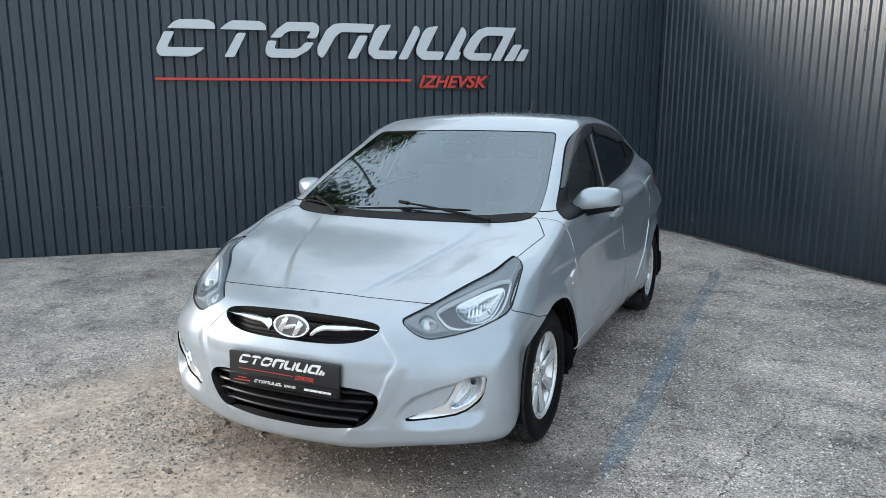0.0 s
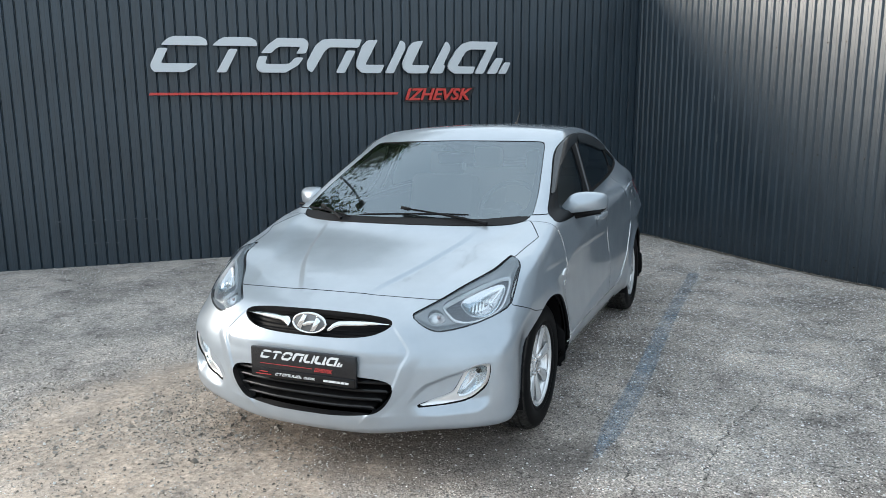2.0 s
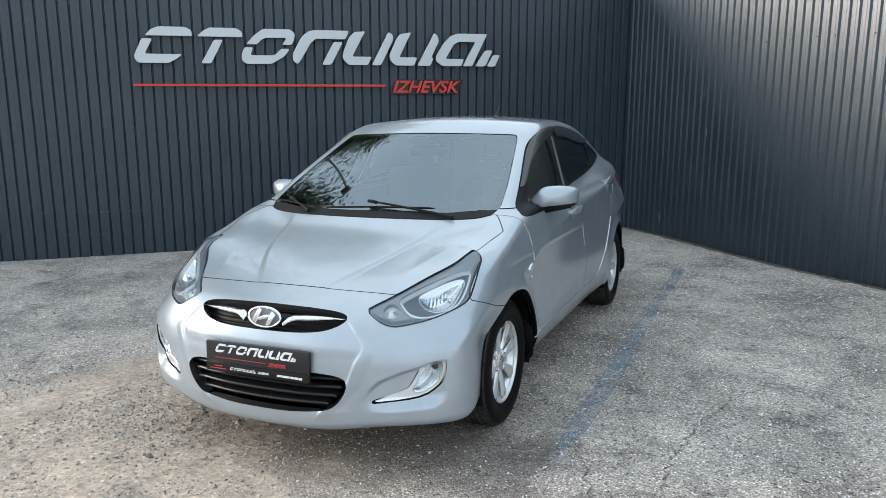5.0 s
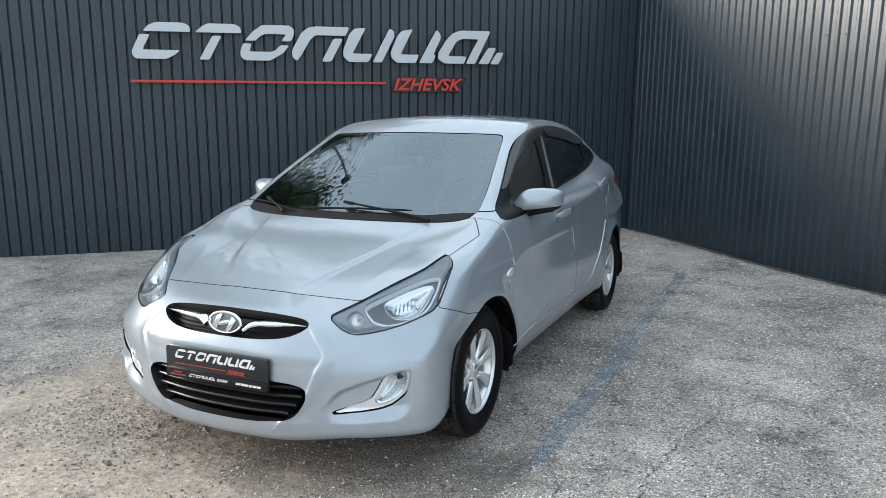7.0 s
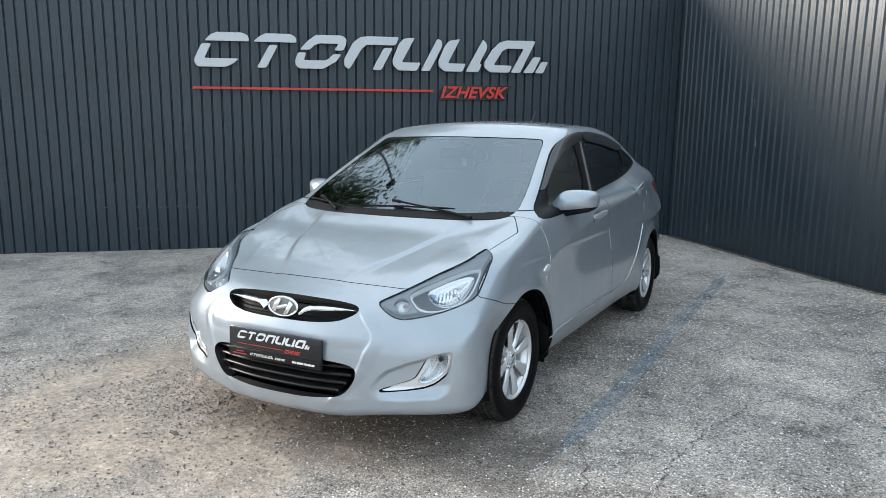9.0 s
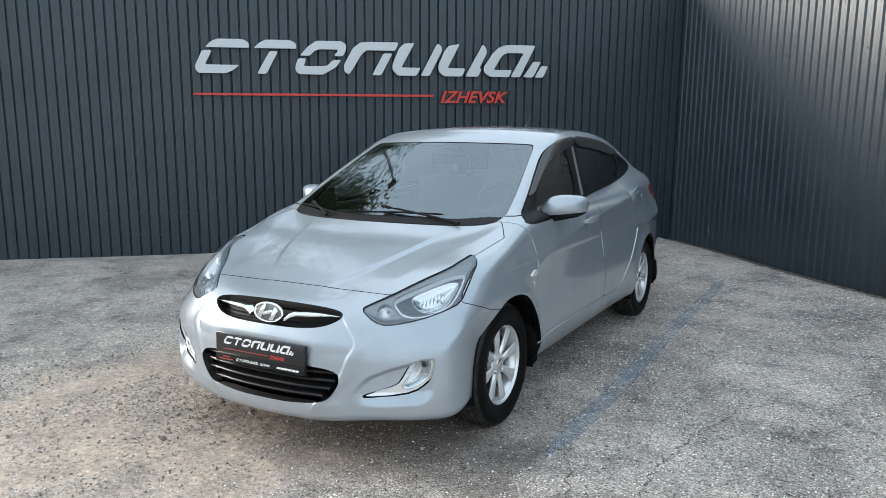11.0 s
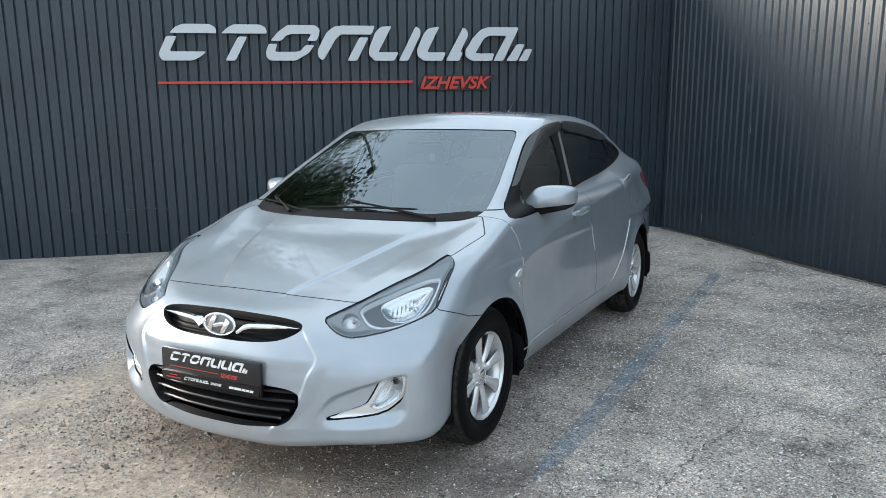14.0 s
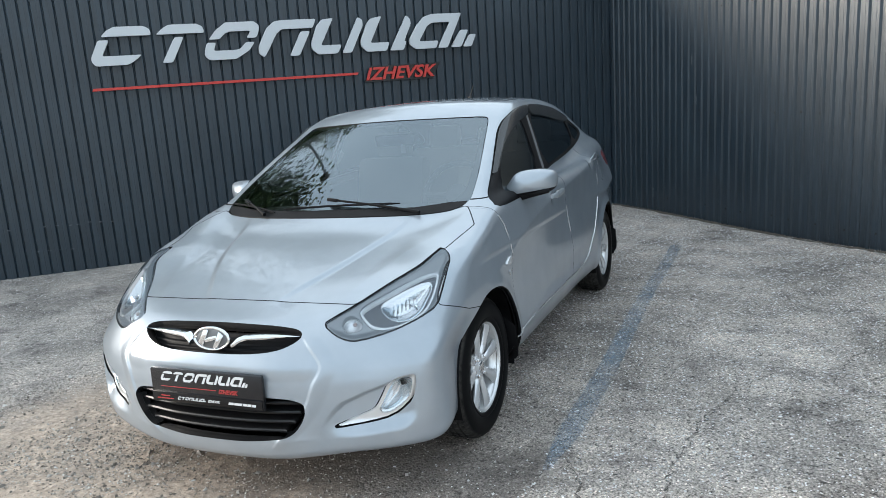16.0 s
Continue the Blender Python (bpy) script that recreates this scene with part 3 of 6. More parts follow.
def top_view(p):
    return p[:, 0], p[:, 1]


def corner_view(p):
    """Seen along the diagonal of a corner."""
    return (np.abs(p[:, 0]) + p[:, 1]) / math.sqrt(2), p[:, 2]


def region(view, points, p, ok, turns=2):
    u, v = view(p)
    a = np.array(points)
    (u0, v0), (u1, v1) = a.min(0) - 0.04, a.max(0) + 0.04
    near = ok(p) & (u > u0) & (u < u1) & (v > v0) & (v < v1)
    d = np.full(len(p), 0.5)
    d[near] = np.clip(outline_field(u[near], v[near], points, turns), -0.04, 0.04)
    return d


def mirrored(points):
    return points + [(-x, y) for x, y in points[::-1] if x > 0]


def inside(skin, view, points, ok=lambda p: p[:, 0] < 99, turns=1, gap=0.0):
    """The piece of a skin within an outline, and the rest of it."""
    a, rest = split(skin, region(view, points, skin[0], ok, turns) + gap)
    if gap and len(rest[1]):
        _, rest = split(rest, region(view, points, rest[0], ok, turns) - gap)
    return a, rest


def cut(view, points, ok, gap=0.0018, turns=2):
    """Takes an outline out of the body with a narrow joint round it."""
    global SKIN
    piece, SKIN = inside(SKIN, view, points, ok, turns, gap)
    return piece


def half(skin, side):
    v, f = skin
    return tidy(v, f[v[f].mean(1)[:, 0] * side > 0])


near_nose = lambda p: p[:, 1] < -0.25
at_corner = lambda p: (p[:, 1] < 0.25) & (np.abs(p[:, 0]) > 0.25)
at_side = lambda p: np.abs(p[:, 0]) > 0.40

# wheel arches
for axle in (0.0, WHEELBASE):
    v = SKIN[0]
    _, SKIN = split(SKIN, np.where(np.abs(v[:, 0]) > 0.45, np.hypot(v[:, 1] - axle, v[:, 2] - HUB_Z) - 0.350, 0.5))

# outlines, half of each where it is symmetrical
SCREEN = [(0.0, 0.958), (0.22, 0.958), (0.45, 0.957), (0.58, 0.962), (0.645, 0.975), (0.674, 1.000), (0.672, 1.03), (0.656, 1.10), (0.626, 1.18), (0.577, 1.30), (0.557, 1.345), (0.537, 1.360), (0.43, 1.364), (0.24, 1.369), (0.0, 1.373)]
SCREEN_CLEAR = [(0.0, 0.985), (0.22, 0.985), (0.45, 0.983), (0.56, 0.992), (0.615, 1.02), (0.630, 1.05), (0.618, 1.11), (0.592, 1.19), (0.548, 1.30), (0.528, 1.338), (0.505, 1.352), (0.25, 1.360), (0.0, 1.364)]
GLASSHOUSE = [(0.23, 0.955), (0.325, 1.015), (0.52, 1.123), (0.676, 1.208), (0.854, 1.300), (0.98, 1.350), (1.149, 1.387), (1.459, 1.402), (1.755, 1.392), (2.056, 1.365), (2.282, 1.319), (2.492, 1.255), (2.665, 1.188), (2.640, 1.145), (2.378, 1.099), (2.02, 1.063), (1.708, 1.047), (1.424, 1.033), (0.9, 0.988)]
FRONT_PANE = [(0.48, 0.990), (0.55, 1.095), (0.69, 1.180), (0.87, 1.262), (1.109, 1.325), (1.25, 1.350), (1.19, 1.035), (0.9, 1.002)]
REAR_PANE = [(1.455, 1.372), (1.755, 1.370), (2.03, 1.342), (2.25, 1.297), (2.372, 1.258), (2.355, 1.112), (2.02, 1.078), (1.70, 1.060), (1.36, 1.043)]
QUARTER_PANE = [(2.402, 1.257), (2.48, 1.235), (2.625, 1.185), (2.60, 1.155), (2.392, 1.115)]
VISOR_FRONT = [(0.46, 1.090), (0.52, 1.127), (0.676, 1.212), (0.854, 1.304), (0.98, 1.354), (1.149, 1.391), (1.425, 1.406), (1.415, 1.346), (1.368, 1.343), (1.109, 1.312), (0.873, 1.258), (0.71, 1.196), (0.545, 1.105)]
VISOR_REAR = [(1.440, 1.406), (1.755, 1.396), (2.056, 1.369), (2.282, 1.323), (2.41, 1.285), (2.326, 1.252), (1.907, 1.312), (1.45, 1.346)]
HEADLIGHT = [(-0.175, 0.680), (-0.149, 0.647), (-0.113, 0.626), (-0.072, 0.622), (0.061, 0.643), (0.170, 0.671), (0.253, 0.698), (0.298, 0.754), (0.341, 0.807), (0.368, 0.832), (0.380, 0.850), (0.383, 0.862), (0.378, 0.868), (0.360, 0.864), (0.308, 0.849), (0.245, 0.827), (0.113, 0.781), (-0.019, 0.735), (-0.135, 0.696)]
FOG = [(-0.195, 0.328), (-0.129, 0.344), (-0.055, 0.370), (-0.036, 0.388), (0.010, 0.470), (0.028, 0.486), (0.060, 0.489), (0.092, 0.490), (0.099, 0.480), (0.097, 0.460), (0.087, 0.411), (0.070, 0.374), (0.018, 0.341), (-0.068, 0.328), (-0.188, 0.320)]
FOG_LENS = [(-0.036, 0.368), (-0.024, 0.384), (0.018, 0.456), (0.034, 0.475), (0.086, 0.480), (0.088, 0.460), (0.080, 0.414), (0.064, 0.382), (0.014, 0.354), (-0.020, 0.350)]
MOUTH_TOP = [(0.0, 0.593), (0.17, 0.594), (0.287, 0.605), (0.345, 0.626), (0.374, 0.650), (0.350, 0.667), (0.25, 0.676), (0.1, 0.679), (0.0, 0.680)]
MOUTH_LOW = [(0.0, 0.268), (0.17, 0.268), (0.28, 0.280), (0.345, 0.298), (0.388, 0.350), (0.404, 0.395), (0.385, 0.424), (0.30, 0.440), (0.0, 0.447)]
BONNET = [(0.0, -0.580), (0.20, -0.579), (0.38, -0.577), (0.47, -0.574), (0.515, -0.566), (0.535, -0.545), (0.566, -0.495), (0.602, -0.440), (0.640, -0.385), (0.678, -0.328), (0.704, -0.267), (0.727, -0.188), (0.741, -0.059), (0.764, 0.035), (0.770, 0.054), (0.760, 0.072), (0.690, 0.200), (0.672, 0.212), (0.655, 0.201), (0.600, 0.168), (0.50, 0.138), (0.36, 0.103), (0.17, 0.081), (0.0, 0.076)]

# glass
wind = cut(front_view, mirrored(SCREEN), lambda p: (p[:, 1] < 1.15) & (p[:, 2] > 0.90))
clear, band = inside(wind, front_view, mirrored(SCREEN_CLEAR))
foot_skin, glass_skin = split(wind, wind[0][:, 2] - (0.986 + 0.012 * ease(0.42, 0.62, np.abs(wind[0][:, 0]))))
_, band = split(band, band[0][:, 2] - (0.986 + 0.012 * ease(0.42, 0.62, np.abs(band[0][:, 0]))))
windscreen = shell("windscreen", glass_skin, GLASS, car, "laminated windscreen with a faint tint", depth=0.004, sink=0.002)
shell("screen_border", band, BLACK, windscreen, "black printed border", depth=0.003, sink=0.008)
FOOT = mat("black_screen_foot", (0.010, 0.010, 0.011), 0.6, 0, 0, 0.2)
shell("screen_foot", foot_skin, FOOT, windscreen, "black plastic strip at the foot of the screen", depth=0.010, sink=-0.001)
rear_glass = cut(top_view, mirrored([(0.0, 2.46), (0.42, 2.44), (0.50, 2.47), (0.60, 2.92), (0.45, 3.02), (0.0, 3.09)]), lambda p: p[:, 2] > 1.02)
shell("rear_window", rear_glass, DARK_GLASS, car, "dark tinted rear window", depth=0.006, sink=0.003)
house = cut(side_view, GLASSHOUSE, at_side)
visor_f, _ = inside(house, side_view, VISOR_FRONT)
visor_r, _ = inside(house, side_view, VISOR_REAR)
pane_f, frame_skin = inside(house, side_view, FRONT_PANE)
pane_r, frame_skin = inside(frame_skin, side_view, REAR_PANE)
pane_q, frame_skin = inside(frame_skin, side_view, QUARTER_PANE)
pillar, frame_skin = inside(frame_skin, side_view, [(1.372, 1.352), (1.412, 1.352), (1.318, 1.040), (1.272, 1.040)], turns=0)
PILLAR = mat("grey_pillar_trim", (0.16, 0.165, 0.17), 0.4)
SMOKE = mat("smoked_acrylic", (0.030, 0.032, 0.034), 0.22, 0.0, 0.0, 0.4)
for s in (1, -1):
    shell("pillar_trim", half(pillar, s), PILLAR, car, "grey trim on the middle pillar", depth=0.008, sink=0.001)
    shell("window_frame", half(frame_skin, s), BLACK, car, "black window frame and pillars", depth=0.016, sink=0.003)
    shell("front_side_window", half(pane_f, s), SIDE_GLASS, car, "tinted front door glass", depth=0.005, sink=0.008)
    shell("rear_side_window", half(pane_r, s), DARK_GLASS, car, "very dark tinted rear door glass", depth=0.005, sink=0.008)
    shell("quarter_window", half(pane_q, s), DARK_GLASS, car, "dark tinted quarter glass", depth=0.005, sink=0.006)
    for name, piece in (("front_wind_deflector", visor_f), ("rear_wind_deflector", visor_r)):
        shell(name, half(piece, s), SMOKE, car, "smoked plastic wind deflector", depth=0.014,
              sink=lambda v: -0.003 - 0.013 * ease(0.75, 1.25, v[:, 1]) * ease(1.08, 1.16, v[:, 2]) * (1 - ease(0.0, 0.09, outline_lift(v))))

# headlights: clear lens over a grey housing with reflector bowls
def bowl(skin, centre, radii, turn, depth, floor):
    """A reflector pressed into the housing; returns its skin and how deep each point lies."""
    c, s = math.cos(turn), math.sin(turn)

    def radius(p):
        u, v = corner_view(p)
        du, dv = u - centre[0], v - centre[1]
        return np.hypot((c * du + s * dv) / radii[0], (c * dv - s * du) / radii[1])
    cup, rest = split(skin, (radius(skin[0]) - 1) * min(radii))
    return cup, rest, lambda p: floor + depth * np.sqrt(np.clip(1 - radius(p) ** 2, 0, 1)), radius


HOUSING = mat("grey_lamp_housing", (0.36, 0.375, 0.39), 0.30, 0.3)
DARK_HOUSING = mat("darker_lamp_housing", (0.15, 0.16, 0.175), 0.30, 0.4)
PALE = mat("pale_reflector", (0.80, 0.81, 0.81), 0.3)
LAMP_EDGE = mat("black_lamp_edge", (0.02, 0.021, 0.023), 0.4)
REFLECTOR = mat("lamp_reflector", (0.74, 0.75, 0.76), 0.16, 1.0)
BEZEL = mat("pale_lamp_bezel", (0.80, 0.81, 0.82), 0.22, 0.5)
FOG_BRIGHT = mat("bright_fog_reflector", (0.88, 0.89, 0.90), 0.20, 0.85)
AMBER = mat("amber_bulb", (0.55, 0.42, 0.40), 0.25, 0.0, 0.6)
LAMP_RING = [(-0.042, 0.715), (-0.032, 0.690), (-0.018, 0.664), (0.040, 0.648), (0.134, 0.662), (0.195, 0.686), (0.235, 0.712), (0.293, 0.782), (0.305, 0.808), (0.257, 0.809), (0.17, 0.787), (0.09, 0.761), (0.014, 0.737)]
LAMP_BOWL = [(0.036, 0.718), (0.05, 0.740), (0.107, 0.760), (0.17, 0.778), (0.228, 0.790), (0.268, 0.790), (0.262, 0.765), (0.241, 0.745), (0.193, 0.697), (0.15, 0.678), (0.111, 0.672), (0.06, 0.683)]
lamp_skin = cut(corner_view, HEADLIGHT, at_corner, turns=1, gap=0.0016)
for s in (1, -1):
    lens_skin = half(lamp_skin, s)
    headlight = shell("headlight", lens_skin, LENS, car, "clear headlight with chrome reflectors", depth=0.02)
    rest, border = split(lens_skin, outline_field(*corner_view(lens_skin[0]), HEADLIGHT, 1) / np.maximum(0.2, np.sqrt(1 - normals(lens_skin[0])[:, 2] ** 2)) + 0.006)
    disc, rest = inside(rest, corner_view, LAMP_RING, turns=2)
    ledge, ring = split(disc, outline_field(*corner_view(disc[0]), LAMP_RING, 2) + 0.007)
    main, ledge = inside(ledge, corner_view, LAMP_BOWL, turns=2)
    main_depth = lambda p: 0.024 + 0.045 * ease(0.0, 0.045, -outline_field(*corner_view(p), LAMP_BOWL, 2))
    turn_cup, rest, turn_depth, turn_r = bowl(rest, (-0.078, 0.680), (0.036, 0.022), 0.30, 0.022, 0.024)
    slot, rest = inside(rest, corner_view, [(0.318, 0.802), (0.352, 0.832), (0.374, 0.840), (0.368, 0.817), (0.333, 0.777), (0.292, 0.733), (0.256, 0.704), (0.258, 0.724), (0.288, 0.765)])
    strip, slot = inside(slot, corner_view, [(0.338, 0.806), (0.366, 0.826), (0.330, 0.782), (0.290, 0.740), (0.266, 0.716), (0.274, 0.738), (0.306, 0.776)], turns=0)
    shell("lamp_housing", rest, HOUSING, headlight, "satin grey housing", depth=0.03, sink=lambda p: 0.004 + 0.018 * ease(0.004, 0.030, -outline_field(*corner_view(p), HEADLIGHT, 1)))
    shell("lamp_border", border, LAMP_EDGE, headlight, "black lamp edge", depth=0.03, sink=0.004)
    shell("lamp_bezel", ring, BEZEL, headlight, "pale silver bezel ring", depth=0.02, sink=0.012)
    shell("lamp_ledge", ledge, DARK_HOUSING, headlight, "grey ledge round the bowl", depth=0.02, sink=0.024)
    shell("main_reflector", main, REFLECTOR, headlight, "faceted chrome bowl", depth=0.004,
          sink=lambda p: main_depth(p) + (0.0014 * np.sin(corner_view(p)[0] * 700) + 0.0012 * np.sin(p[:, 2] * 420)) * ease(0.034, 0.056, main_depth(p)))
    shell("turn_reflector", turn_cup, BEZEL, headlight, "small chrome bowl", depth=0.004,
          sink=lambda p: turn_depth(p) + 0.0015 * np.sin(corner_view(p)[0] * 500) * np.sin(p[:, 2] * 500))
    shell("side_slot", slot, LAMP_EDGE, headlight, "black slot beside the bezel", depth=0.004, sink=0.006)
    shell("side_reflector", strip, PALE, headlight, "tall pale reflector", depth=0.006, sink=0.003)
    for name, u, z, r, deep, material in (("turn_bulb", -0.066, 0.686, 0.008, 0.034, AMBER), ("main_bulb", 0.180, 0.730, 0.010, 0.055, CHROME)):
        d = np.hypot(corner_view(lens_skin[0])[0] - u, lens_skin[0][:, 2] - z)
        spot = lens_skin[0][d.argmin()]
        n = normals(spot[None])[0]
        bm = bmesh.new()
        bmesh.ops.create_uvsphere(bm, u_segments=14, v_segments=8, radius=r, matrix=Matrix.Translation(spot - n * (deep - 0.006)))
        part(name, bm, material, headlight)

TRIM = mat("satin_chrome", (0.76, 0.77, 0.78), 0.32, 0.8)
# fog lamps: chrome surround, lens and bowl
fog_skin = cut(corner_view, FOG, at_corner, turns=1, gap=0.0034)
for s in (1, -1):
    piece = half(fog_skin, s)
    lens_skin, rest = inside(piece, corner_view, FOG_LENS)
    fog = shell("fog_lamp", lens_skin, LENS, car, "clear fog lamp", depth=0.006, sink=0.005)
    tail, surround = split(rest, outline_field(*corner_view(rest[0]), [(-0.25, 0.25), (-0.045, 0.25), (-0.030, 0.345), (-0.042, 0.385), (-0.10, 0.42), (-0.25, 0.40)], 0))
    shell("fog_trim", tail, TRIM, fog, "chrome trim blade", depth=0.02, sink=0.002)
    shell("fog_surround", surround, TRIM, fog, "chrome rim", depth=0.02, sink=0.003)
    shell("fog_reflector", lens_skin, FOG_BRIGHT, fog, "chrome reflector bowl", depth=0.004,
          sink=lambda p: 0.012 + 0.026 * ease(0.0, 0.040, -outline_field(*corner_view(p), FOG_LENS, 1)) + 0.0012 * np.sin(corner_view(p)[0] * 900))
    d = np.hypot(corner_view(lens_skin[0])[0] - 0.062, lens_skin[0][:, 2] - 0.452)
    spot = lens_skin[0][d.argmin()]
    bm = bmesh.new()
    bmesh.ops.create_uvsphere(bm, u_segments=14, v_segments=8, radius=0.010, matrix=Matrix.Translation(spot - normals(spot[None])[0] * 0.024))
    part("fog_bulb", bm, STEEL_DARK, fog, "dark bulb cap")

# grilles
upper = cut(front_view, mirrored(MOUTH_TOP), near_nose)
upper_grille = shell("upper_grille", upper, BLACK, car, "black plastic grille with horizontal bars", depth=0.01,
                     sink=lambda p: 0.045 - 0.008 * ease(0.1, 0.8, np.sin(p[:, 2] * 330)))
for s in (1, -1):
    bm = bmesh.new()
    rows = []
    for x in np.concatenate([np.linspace(0.098, 0.16, 20)[:-1], np.linspace(0.16, 0.365, 34)]):
        top = float(curve(x, [0.087, 0.098, 0.109, 0.125, 0.16, 0.253, 0.365], [0.612, 0.627, 0.640, 0.650, 0.6545, 0.657, 0.6505]))
        foot = float(curve(x, [0.087, 0.105, 0.122, 0.144, 0.20, 0.265, 0.365], [0.608, 0.613, 0.625, 0.633, 0.638, 0.641, 0.6485]))
        ring = []
        for f, d in ((0.0, 0.012), (0.06, 0.002), (0.30, -0.003), (0.62, -0.006), (0.90, -0.004), (1.0, 0.001), (0.96, 0.022), (0.04, 0.022)):
            z = foot + (top - foot) * f
            y = float(nose(np.array([x]), np.array([z]))[0])
            ring.append(bm.verts.new((s * x, y + 0.004 + d, z)))
        rows.append(ring)
    for a, b in zip(rows, rows[1:]):
        for k in range(8):
            bm.faces.new((a[k], a[(k + 1) % 8], b[(k + 1) % 8], b[k]))
    bm.faces.new(rows[0]), bm.faces.new(rows[-1][::-1])
    bmesh.ops.recalc_face_normals(bm, faces=bm.faces)
    part("chrome_wing", bm, CHROME, upper_grille, "chrome grille wing")
lower = cut(front_view, mirrored(MOUTH_LOW), near_nose)
lower_grille = shell("lower_grille", lower, BLACK, car, "black plastic lower grille", depth=0.01, sink=0.075)
for z, reach in ((0.412, 0.375), (0.376, 0.372), (0.340, 0.352), (0.304, 0.315)):
    bm = bmesh.new()
    xs = np.linspace(-reach, reach, 40)
    rows = []
    for x in xs:
        y = float(nose(np.array([abs(x)]), np.array([z]))[0])
        rows.append([bm.verts.new((x, y + dy, z + dz)) for dy, dz in ((0.020, -0.003), (0.016, 0.004), (0.020, 0.009), (0.065, 0.016), (0.065, 0.004))])
    for a, b in zip(rows, rows[1:]):
        for i in range(5):
            bm.faces.new((a[i], a[(i + 1) % 5], b[(i + 1) % 5], b[i]))
    part("slat", bm, SLAT, lower_grille)

# panels
bonnet_skin = cut(top_view, mirrored(BONNET), lambda p: (p[:, 1] < 0.6) & (p[:, 2] > 0.66), turns=1, gap=0.0023)
shell("bonnet", bonnet_skin, SILVER, car, "silver bonnet with two creases")
bumper_skin = cut(side_view, [(-1.3, 0.0), (-0.05, 0.0), (-0.05, 0.600), (-0.17, 0.622), (-0.262, 0.640), (-0.422, 0.697), (-0.46, 0.82), (-1.3, 0.82)], lambda p: p[:, 1] < 0.2, turns=0)
bumper = shell("front_bumper", bumper_skin, SILVER, car, "silver front bumper", depth=0.045)
fender_skin = cut(side_view, [(-0.7, 0.3), (-0.7, 1.00), (-0.1, 1.03), (0.16, 1.03), (0.19, 0.975), (0.222, 0.945), (0.277, 0.887), (0.302, 0.815), (0.312, 0.764), (0.318, 0.50), (0.312, 0.16), (-0.1, 0.10)], lambda p: (p[:, 1] < 0.5) & at_side(p), gap=0.0002, turns=0)
front_door_skin = cut(side_view, [(0.20, 1.0), (0.222, 0.945), (0.277, 0.887), (0.302, 0.815), (0.312, 0.764), (0.318, 0.50), (0.308, 0.345), (0.77, 0.362), (1.364, 0.366), (1.475, 0.364), (1.475, 0.55), (1.447, 0.641), (1.405, 0.761), (1.36, 0.86), (1.31, 1.06), (0.9, 1.05)], at_side, turns=0)
rear_door_skin = cut(side_view, [(1.31, 1.06), (1.36, 0.86), (1.405, 0.761), (1.447, 0.641), (1.475, 0.55), (1.475, 0.364), (1.646, 0.366), (1.80, 0.378), (1.878, 0.400), (2.07, 0.533), (2.199, 0.675), (2.265, 0.79), (2.282, 0.889), (2.25, 0.98), (2.22, 1.12), (1.9, 1.10)], at_side, turns=0)
flap_skin = cut(side_view, [(2.405, 0.87), (2.425, 0.955), (2.48, 0.975), (2.54, 0.94), (2.535, 0.855), (2.475, 0.815)], lambda p: p[:, 0] > 0.4)
tail_skin = cut(side_view, [(2.86, 0.985), (3.0, 1.005), (3.7, 1.03), (3.7, 0.80), (3.3, 0.82), (2.96, 0.88)], lambda p: (np.abs(p[:, 0]) > 0.42) & (p[:, 1] > 2.6), turns=1)
boot_skin = cut(top_view, mirrored([(0.0, 3.11), (0.46, 3.04), (0.60, 2.96), (0.63, 3.05), (0.56, 3.8), (0.0, 3.8)]), lambda p: (p[:, 2] > 0.70) & (p[:, 1] > 2.7), turns=0)
rear_bumper_skin = cut(side_view, [(2.92, 0.0), (2.90, 0.60), (3.05, 0.735), (3.9, 0.735), (3.9, 0.0)], lambda p: p[:, 1] > 2.7, turns=0)
shell("body_shell", SKIN, SILVER, car, "silver roof, pillars and rear wings")
shell("boot_lid", boot_skin, SILVER, car, "silver boot lid")
shell("rear_bumper", rear_bumper_skin, SILVER, car, "silver rear bumper")
flap = shell("fuel_flap", flap_skin, SILVER, car, "round silver fuel flap")
GLINT_LINE = mat("bright_edge_glint", (0.75, 0.76, 0.77), 0.25, 0.6)
for s in (1, -1):
    shell("fender", half(fender_skin, s), SILVER, car, "silver front wing")
    shell("tail_light", half(tail_skin, s), RED_LENS, car, "red tail light")


def at_skin(y, z, side=1):
    """A place on the flank and its normal."""
    p = np.array([[side * float(flank(np.array([y]), np.array([z]))[0]), y, z]])
    return Vector(p[0]), Vector(normals(p)[0])


